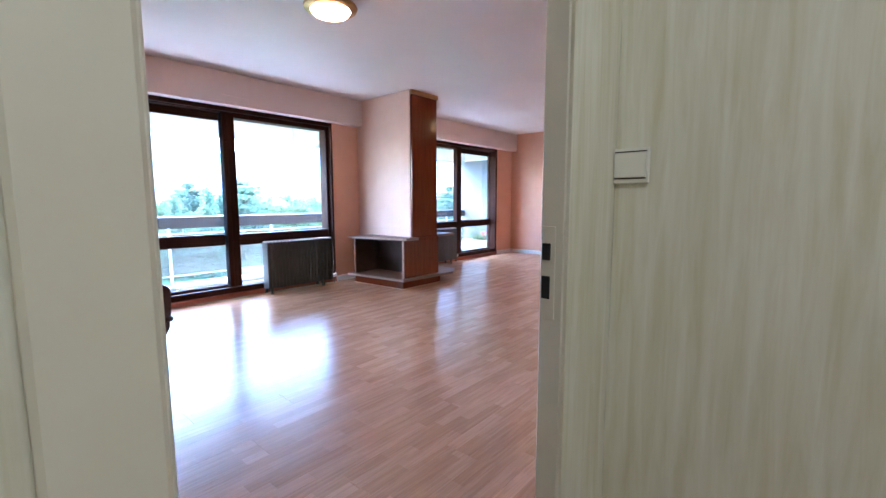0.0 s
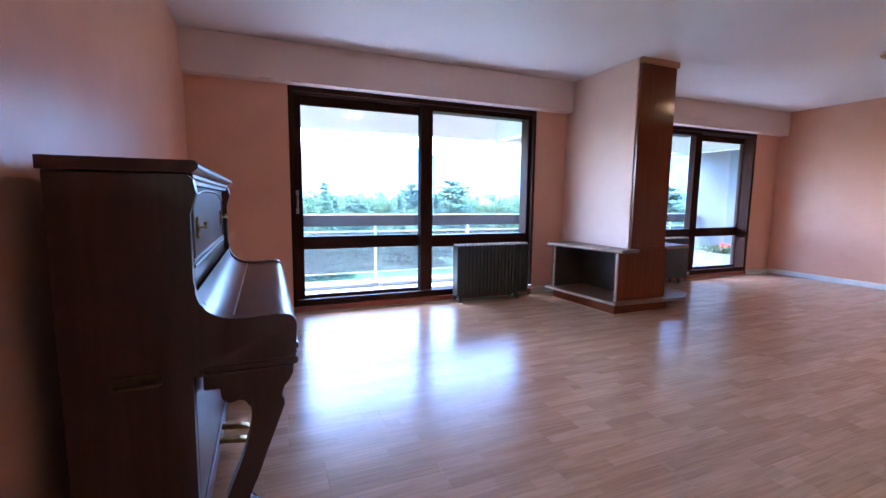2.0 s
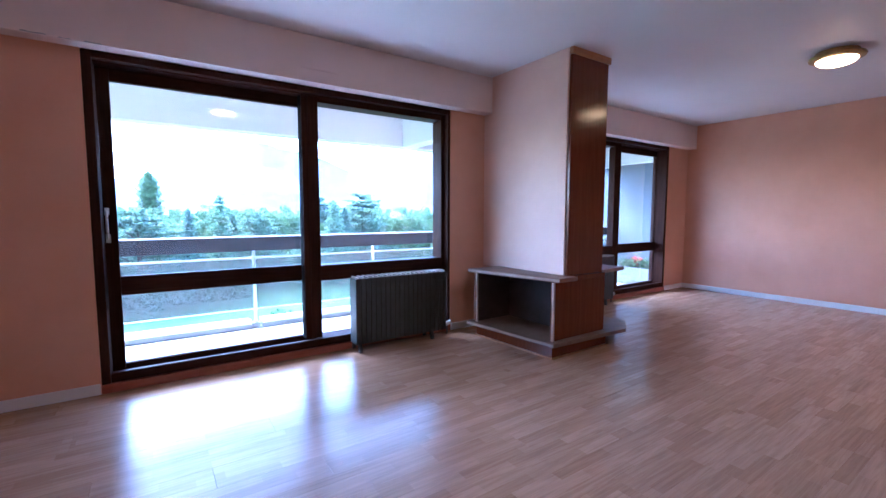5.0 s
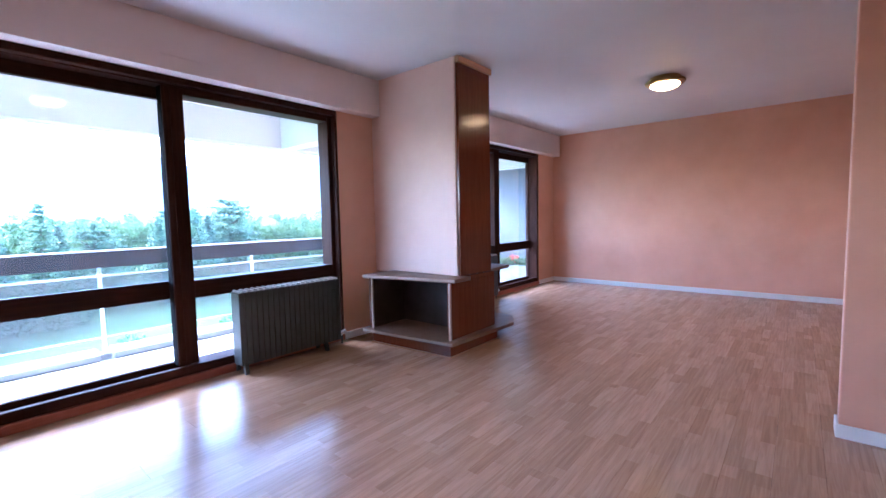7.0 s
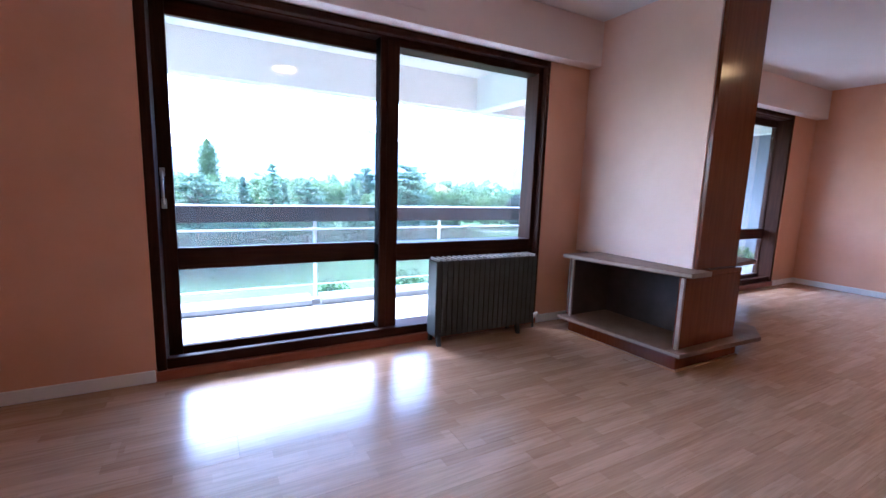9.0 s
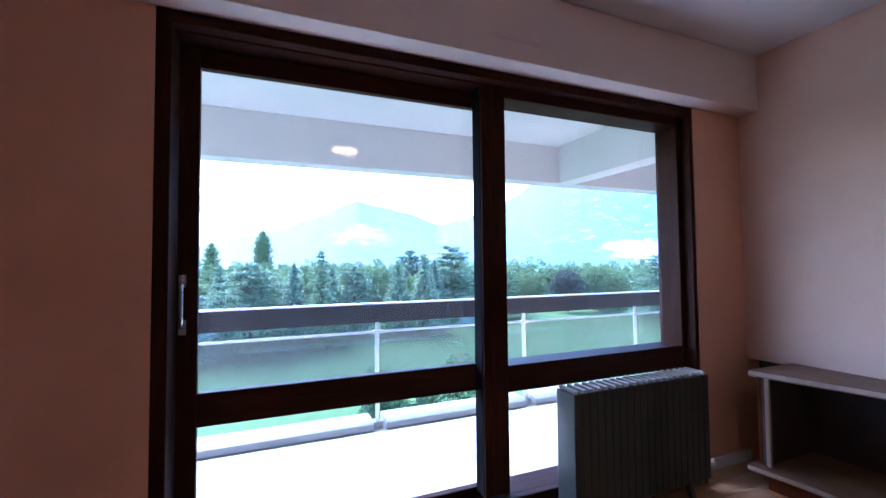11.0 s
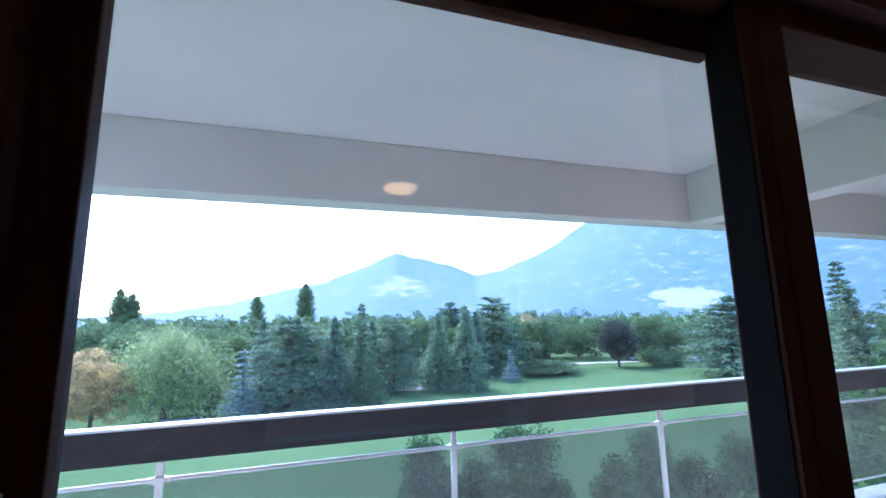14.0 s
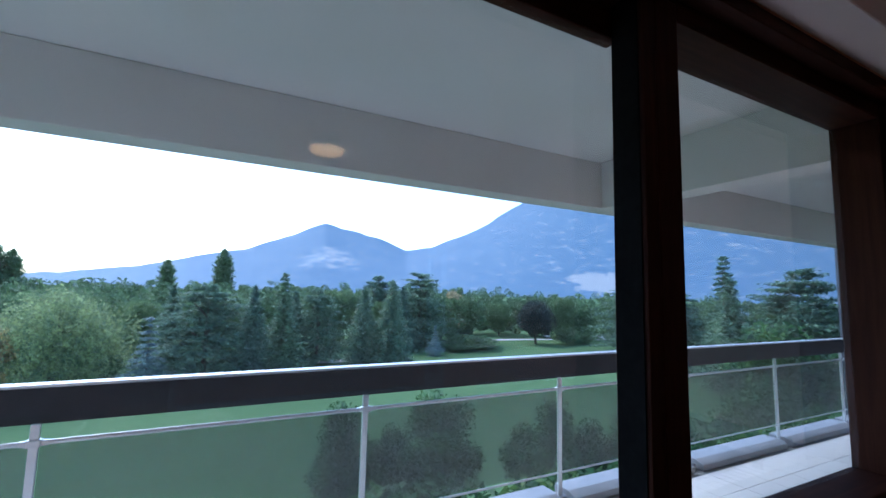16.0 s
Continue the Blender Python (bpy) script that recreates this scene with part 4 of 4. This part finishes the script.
def conifer_points(h, r, levels, per, power, droop, start=0.08, rag=0.2):
    pts = []
    for z in np.linspace(start * h, 0.985 * h, levels):
        f = (z / h - start) / (1 - start)
        rad = r * (1 - f**power) * rng.uniform(1 - rag, 1 + rag * 0.5) + 0.12
        count = max(5, int(per * (0.35 + 0.65 * rad / r)))
        for az in rng.uniform(0, 2 * np.pi, count):
            reach = rad * rng.uniform(0.65, 1.12)
            k = max(3, int(10 * reach / r) + 2)
            q = np.linspace(0.15, 1.0, k)
            w = rng.normal(0, 0.05 * r, (k, 3)) * (0.4 + q[:, None])
            pts.append(np.stack([np.cos(az) * reach * q, np.sin(az) * reach * q, z - droop * reach * q**1.5 + 0.0 * q], 1) + w * (1, 1, 0.5))
    top = np.stack([rng.normal(0, 0.03 * r, 14), rng.normal(0, 0.03 * r, 14), np.linspace(0.93 * h, 1.02 * h, 14)], 1)
    return np.concatenate(pts + [top])


def pad_points(h, r, tiers, arms, per):
    """Cedar: tiers of level, uneven foliage pads on spreading arms."""
    pts = []
    for z in np.linspace(0.05 * h, 0.95 * h, tiers):
        f = z / h
        rad = r * (1 - f**2.6) ** 0.75 * rng.uniform(0.8, 1.1) + 0.5
        for az in rng.uniform(0, 2 * np.pi, max(4, int(arms * (0.3 + 0.7 * rad / r)))):
            reach = rad * rng.uniform(0.55, 1.1)
            long, wide = 0.5 * reach + 0.3, 0.24 * reach + 0.45
            q = rng.normal(size=(per, 3)) * (0.5 * long, 0.5 * wide, 0.13)
            q[:, 0] += reach - long * 0.5
            q[:, 2] += z + 0.10 * q[:, 0] - 0.012 * q[:, 0] ** 2 + rng.normal(0, 0.34)
            c, s = math.cos(az), math.sin(az)
            pts.append(np.stack([q[:, 0] * c - q[:, 1] * s, q[:, 0] * s + q[:, 1] * c, q[:, 2]], 1))
    return np.concatenate(pts)


def broad_points(h, r, trunk, blobs, per, squash=1.0, weep=0.0, core=0.75, edge=1.05):
    pts, ch = [], (h - trunk) / 2
    for _ in range(blobs):
        d = rng.normal(size=3)
        d /= np.linalg.norm(d)
        rr = rng.uniform(0.35, 0.82)
        c = np.array([d[0] * r * rr, d[1] * r * rr, trunk + ch + d[2] * ch * rr])
        s = rng.uniform(0.22, 0.40) * r
        e = rng.normal(size=(per, 3))
        e /= np.linalg.norm(e, axis=1, keepdims=True)
        e *= rng.uniform(core, edge, (per, 1))
        e[:, 2] *= 0.75 * squash
        q = c + e * s
        if weep:
            q[:, 2] -= weep * r * rng.uniform(0, 1, per) * np.clip(np.hypot(q[:, 0], q[:, 1]) / r, 0, 1)
        pts.append(q)
    return np.concatenate(pts)


def tree_proto(name, pts, size, flat, mat, h, trunk_r, limbs, label):
    """A tree at the origin: tapered trunk with limbs, crown of leaf tufts."""
    t = new(name)
    ORIGIN[t] = Vector((0, 0, 0))
    tagged(t, label, "tree")
    b = rod(bmesh.new(), (0, 0, 0), (0, 0, h * 0.45), trunk_r, trunk_r * 0.62, 9)
    rod(b, (0, 0, h * 0.45), (trunk_r * 0.4, 0, h * 0.9), trunk_r * 0.6, trunk_r * 0.12, 7)
    for k in range(limbs):
        a = k * 2.4
        z = h * (0.25 + 0.5 * k / max(1, limbs))
        rod(b, (0, 0, z), (math.cos(a) * h * 0.2, math.sin(a) * h * 0.2, z + h * 0.14), trunk_r * 0.4, trunk_r * 0.1, 6)
    part("trunk", b, BARK, t)
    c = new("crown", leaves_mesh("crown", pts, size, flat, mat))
    c.parent = t
    return t


PROTO = {
    "spruce": tree_proto("spruce_tree", conifer_points(16, 3.9, 24, 75, 0.9, 0.26, 0.05, 0.34), 0.27, 0.75, SPRUCE, 16, 0.35, 0, "tall green spruce on the park lawn"),
    "fir": tree_proto("fir_tree", conifer_points(18, 5.0, 32, 70, 1.2, 0.30, 0.04, 0.42), 0.30, 0.6, CONIFER, 18, 0.4, 0, "tall dark green fir at the wood's edge"),
    "cedar": tree_proto("cedar_tree", pad_points(16, 7.4, 15, 16, 120), 0.28, 0.8, CONIFER, 16, 0.5, 6, "broad dark cedar with level branches"),
    "blue": tree_proto("blue_spruce_tree", conifer_points(10, 3.6, 12, 95, 1.2, 0.20, 0.03, 0.40), 0.22, 0.8, BLUESPRUCE, 10, 0.22, 0, "pale blue spruce on the park lawn"),
    "broad": tree_proto("broadleaf_tree", broad_points(14, 6.0, 0.6, 42, 520), 0.21, 0.2, BROADLEAF, 12, 0.4, 6, "green broadleaf tree at the wood's edge"),
    "willow": tree_proto("willow_tree", broad_points(14, 9.5, 1.0, 48, 720, 1.35, 0.35), 0.20, 0.0, WILLOW, 12, 0.5, 7, "large yellow-green willow at the lawn's edge"),
    "autumn": tree_proto("autumn_tree", broad_points(11, 6.0, 0.3, 40, 520), 0.18, 0.1, AUTUMN, 9, 0.3, 5, "broadleaf tree turning ochre"),
    "dark": tree_proto("purple_beech_tree", broad_points(14, 6.3, 1.6, 80, 240), 0.22, 0.2, DARKLEAF, 12, 0.4, 4, "dark purple-leaved round tree"),
    "poplar": tree_proto("poplar_tree", conifer_points(28, 3.0, 60, 36, 4.5, -0.9, 0.1, 0.25), 0.30, 0.0, BROADLEAF, 26, 0.35, 3, "tall slim poplar above the wood"),
    "young": tree_proto("young_tree", broad_points(10.0, 2.3, 2.0, 22, 760, 1.5, 0.0, 0.3, 1.25), 0.115, 0.1, YOUNGLEAF, 9, 0.12, 6, "slim young tree below the balcony"),
    "bush": tree_proto("shrub", broad_points(2.2, 1.4, 0.1, 30, 160), 0.07, 0.2, BROADLEAF, 1.8, 0.05, 3, "leafy shrub beside the park path"),
}
PROTO_H = {"spruce": 16, "fir": 18, "cedar": 16, "blue": 10, "broad": 14, "willow": 14, "autumn": 11, "dark": 14, "poplar": 28, "young": 10, "bush": 2.2}
used = set()


def plant(kind, x, y, h, wide=1.0, z=GROUND):
    x, y = turned(x, y)
    s = h / PROTO_H[kind]
    m = pose(x, y, z, 0, 0, rng.uniform(0, 360)) @ Matrix.Diagonal((s * wide, s * wide, s, 1))
    if kind in used:
        copy_thing(PROTO[kind], m)
    else:
        used.add(kind)
        PROTO[kind].matrix_basis = m


for row in (("autumn", -25.6, 77, 11.7, 0.95), ("willow", -17.2, 80.0, 15.1, 0.92), ("blue", -5.9, 76.5, 10.7, 0.95), ("cedar", 1.5, 80, 16, 1.0), ("fir", 8.6, 81, 15.8, 1.0),
            ("spruce", 13.7, 82, 18.2, 1.1), ("cedar", 22.3, 92, 15.6, 0.8), ("fir", 31.8, 90, 18.6, 1.05), ("fir", 37.4, 88, 20.3, 1.1), ("blue", 51.6, 94, 6.7, 1.0),
            ("cedar", 56, 112, 21, 0.95), ("broad", 70, 124, 13.0, 0.75), ("dark", 93.7, 105, 14, 1.05), ("broad", 108, 108, 17.5, 1.0), ("cedar", 105, 77.5, 19.5, 1.05)):
    plant(*row)
for row in (("poplar", -58.6, 190.6, 28, 1.25), ("poplar", -55.0, 192, 26.5, 1.0), ("poplar", -12.1, 199, 26, 1.0), ("poplar", 7.6, 199.4, 31.5, 1.0), ("fir", 80.8, 40.2, 21.5, 1.1),
            ("cedar", 84.7, 31.4, 20.5, 0.9), ("spruce", 90, 46, 21, 1.0), ("cedar", 92, 58, 18, 0.9), ("fir", 100, 22, 19, 1.0), ("cedar", 94, 10, 17, 0.9), ("fir", 96, 66, 17, 0.9),
            ("broad", -36, 88, 12, 1.1), ("broad", -33, 110, 15, 1.2), ("broad", -10, 104, 14.5, 1.1), ("fir", -4, 92, 18, 1.0), ("broad", -24, 100, 16, 1.1), ("broad", 4, 96, 16.5, 1.0), ("broad", 10, 104, 15.5, 1.0)):
    plant(*row)
for row in (("broad", 27, 112, 16.5, 1.1), ("broad", 33, 118, 18, 1.1), ("fir", 17.5, 92, 17, 1.1), ("fir", 47, 104, 19, 1.2), ("cedar", 47, 122, 20, 0.8), ("broad", 63, 120, 15, 0.9),
            ("broad", 45, 112, 15, 1.0), ("fir", 62, 118, 17, 0.9), ("broad", 120, 120, 15.5, 1.1), ("broad", 98, 130, 14, 1.2), ("fir", 118, 92, 15, 0.9), ("broad", 78, 132, 16, 1.1),
            ("autumn", 82, 140, 15, 0.8), ("fir", 89, 140, 16, 0.9), ("broad", -52, 100, 14, 1.3), ("broad", -66, 84, 14, 1.3)):
    plant(*row)
for row in (("young", 8.0, 23.4, 9.2, 1.0), ("young", 12.9, 21.3, 10.6, 1.15), ("young", 10.7, 22.6, 8.6, 0.8), ("young", 17.6, 17.7, 10.5, 1.1), ("young", 19.6, 16.2, 9.4, 0.9),
            ("young", 21.0, 14.6, 10.7, 1.0), ("young", 26, 9.5, 15.5, 1.2), ("young", 30, 12.0, 12.5, 1.2)):
    plant(*row)
for row in (("bush", 60.5, 98, 3.0, 1.8), ("bush", 66, 101, 3.0, 1.8), ("bush", 70, 104, 2.6, 1.8), ("bush", 103, 101, 4.5, 0.7), ("bush", 110, 100, 4.0, 0.7), ("broad", -11, 82, 6, 1.0)):
    plant(*row)
for k in range(16):
    plant("young", 4.2 + 1.25 * k + rng.uniform(-0.5, 0.5), 5.2 + rng.uniform(-0.8, 2.2), rng.uniform(11.9, 13.1), 1.1)

# far wood: one mass of broad crowns behind the single trees
far_pts = []
for az in np.arange(-70, 88, 1.5):
    for ring in (118, 140, 168, 200, 235):
        d = ring + rng.uniform(-8, 8)
        if (az > 33 and ring < 160) or ring < 120 and az > -8:
            continue
        a = math.radians(az + rng.uniform(-1, 1))
        h = rng.uniform(15.5, 18.5) + (ring - 118) * 0.03 - (2.0 if az > 36 else 0)
        q = broad_points(h, rng.uniform(4.2, 6.0), 0.5, 16, 75)
        far_pts.append(q + (math.sin(a) * d, math.cos(a) * d, GROUND))
for az in np.arange(28, 88, 1.1):
    for ring in (172, 205, 240):
        a, d = math.radians(az + rng.uniform(-0.5, 0.5)), ring + rng.uniform(-6, 6)
        q = broad_points(rng.uniform(6, 9), rng.uniform(4.5, 5.5), 0.1, 8, 60)
        far_pts.append(q + (math.sin(a) * d, math.cos(a) * d, GROUND))
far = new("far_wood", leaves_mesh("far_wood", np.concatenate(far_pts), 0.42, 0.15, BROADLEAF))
tagged(far, "distant mixed wood behind the park lawn", "wood", kind="stuff")


def mountains():
    knots = [(-81.6, 1.54), (-51.6, 0.41), (-31.6, 0.31), (-22.6, 0.62), (-15.1, 1.13), (-11.2, 1.75), (-6.9, 2.47), (-2.4, 3.71), (3.2, 5.05), (6.8, 6.7), (11.4, 8.55), (15.9, 7.52), (19.8, 6.39), (22.1, 5.36),
             (25.9, 6.28), (29.6, 7.83), (33.2, 9.48), (37.5, 12.15), (44.4, 16.48), (53.4, 19.57), (63.4, 18.54), (78.4, 14.42), (98.4, 9.27)]
    az = np.linspace(-80, 100, 361)
    el = np.interp(az, [k[0] for k in knots], [k[1] for k in knots])
    rows = 26
    verts, faces = [], []
    for i, (a, e) in enumerate(zip(az, el)):
        for j in range(rows):
            f = j / (rows - 1)
            rad = 2500 + 1100 * f
            top = math.tan(math.radians(max(e, 0.05))) * 3600 + 1.5
            p = Vector((math.sin(math.radians(a)) * rad, math.cos(math.radians(a)) * rad, 0))
            rough = noise.fractal(p * 0.004 + Vector((0, 0, f * 3)), 1.0, 2.0, 5)
            z = GROUND - 4 + (top - GROUND + 4) * f**1.05 + rough * 26 * f * (1 - 0.75 * f) * min(1, e / 4)
            if j == rows - 1:
                z += rough * 14
            verts.append((p.x, p.y, z))
    for i in range(len(az) - 1):
        for j in range(rows - 1):
            k = i * rows + j
            faces.append((k, k + rows, k + rows + 1, k + 1))
    me = bpy.data.meshes.new("mountain_range")
    me.from_pydata(verts, [], faces)
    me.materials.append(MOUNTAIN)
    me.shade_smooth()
    tagged(new("mountain_range", me), "mountains with pale cliffs, blue haze painted as a glow", "mountain", kind="structure")


mountains()

# pale blue pool cover on the lawn, lake and parked cars far off
cover = prism(bmesh.new(), [turned(*q) for q in [(-17.2, 77.0), (-11.5, 78.6), (-11.9, 80.4), (-17.6, 79.2)]], 2, GROUND + 0.01, GROUND + 0.55, 0.12)
solid("pool_cover", cover, BLUECOVER, "pale blue pool cover on the park lawn", "pool cover", "")
lake = prism(bmesh.new(), [turned(*q) for q in [(230, 260), (700, 560), (900, 430), (420, 190)]], 2, GROUND + 0.02, GROUND + 0.06)
solid("lake", lake, WATER, "pale lake reflecting the sky", "water")


def car(x, y, turn, paint):
    c = new("parked_car")
    ORIGIN[c] = Vector((0, 0, 0))
    tagged(c, "small parked car beyond the park path", "car", "parked cars")
    body = prism(bmesh.new(), [(-2.1, 0.3), (2.1, 0.3), (2.1, 0.75), (1.2, 0.92), (-1.9, 0.95), (-2.1, 0.8)], 1, -0.85, 0.85, 0.05)
    part("body", body, paint, c)
    part("cabin", prism(bmesh.new(), [(-1.6, 0.94), (0.9, 0.92), (0.35, 1.42), (-1.2, 1.45)], 1, -0.75, 0.75, 0.05), BLACKRUBBER, c, "dark glazed cabin")
    for a in (-1.3, 1.3):
        for b in (-0.78, 0.78):
            part("wheel", rod(bmesh.new(), (a, b - 0.1, 0.31), (a, b + 0.1, 0.31), 0.31, None, 14), BLACKRUBBER, c)
    c.matrix_basis = pose(x, y, GROUND + 0.0, 0, 0, turn)


for k in range(6):
    car(*turned(112 + 6.4 * k, 119.5 - 2.6 * k), 60 + 5 * (k % 3), (WHITE, ALU, KERB, WHITE, CREAMPAINT, ALU)[k])

# planter by the far balcony window
pot = thing("planter", (8.5, 1.25, BZ), "long grey planter with leaves and red flowers on the balcony", "planter")
part("trough", prism(bmesh.new(), [(8.40, BZ), (8.62, BZ), (8.66, BZ + 0.34), (8.62, BZ + 0.34), (8.60, BZ + 0.30), (8.42, BZ + 0.30), (8.40, BZ + 0.34), (8.36, BZ + 0.34)], 1, 0.55, 1.95, 0.006), KERB, pot)
fl = new("flowers", leaves_mesh("flowers", rng.normal(0, 1, (90, 3)) * (0.04, 0.06, 0.04) + (0, 0.06, 0.48), 0.024, 0.1, REDFLOWER))
fl.parent = pot
lv = new("leaves", leaves_mesh("leaves", rng.normal(0, 1, (900, 3)) * (0.06, 0.3, 0.06) + (0, 0, 0.40), 0.035, 0.1, BROADLEAF))
lv.parent = pot


# ---- balcony tiles and floor boards ----
def pieces(parent, name, rects, thick, top, mat, bevel):
    """Rectangular pieces (x0, y0, width, depth) sharing meshes by size, laid with their tops at one height."""
    shared = {}
    for x0, y0, w, d in rects:
        key = (round(w, 3), round(d, 3))
        if key not in shared:
            shared[key] = mesh_of(name, bx(0, w, 0, d, -thick, 0, bevel), mat)
        ob = new(name, shared[key])
        ob.location = (x0, y0, top)
        ob.parent = parent


slab = bpy.data.objects["balcony_slab"]
tiles = []
for i in range(30):
    for j in range(5):
        x, y = BX0 + 0.375 * i, WALL + 0.065 + 0.335 * j
        tiles.append((x, y, 0.37, 0.33))
pieces(slab, "tile", tiles, 0.012, BZ, TILE, 0.001)

boards, row, y = [], 0, YS - 0.62
while y < -0.012:
    d = min(0.19, -0.012 - y)
    x = -1.6 - (row * 0.47) % 1.28
    while x < XR:
        x0, x1 = max(x, -1.6), min(x + 1.28, XR - 0.001)
        if y < YD - 0.05:
            x1 = min(x1, HALLX)
        if x1 - x0 > 0.02:
            boards.append((round(x0, 3), round(y, 3), round(x1 - x0 - 0.0006, 3), round(d - 0.0006, 3)))
        x += 1.28
    y += 0.19
    row += 1
pieces(floor, "board", boards, 0.008, 0.0, BOARD, 0.0)
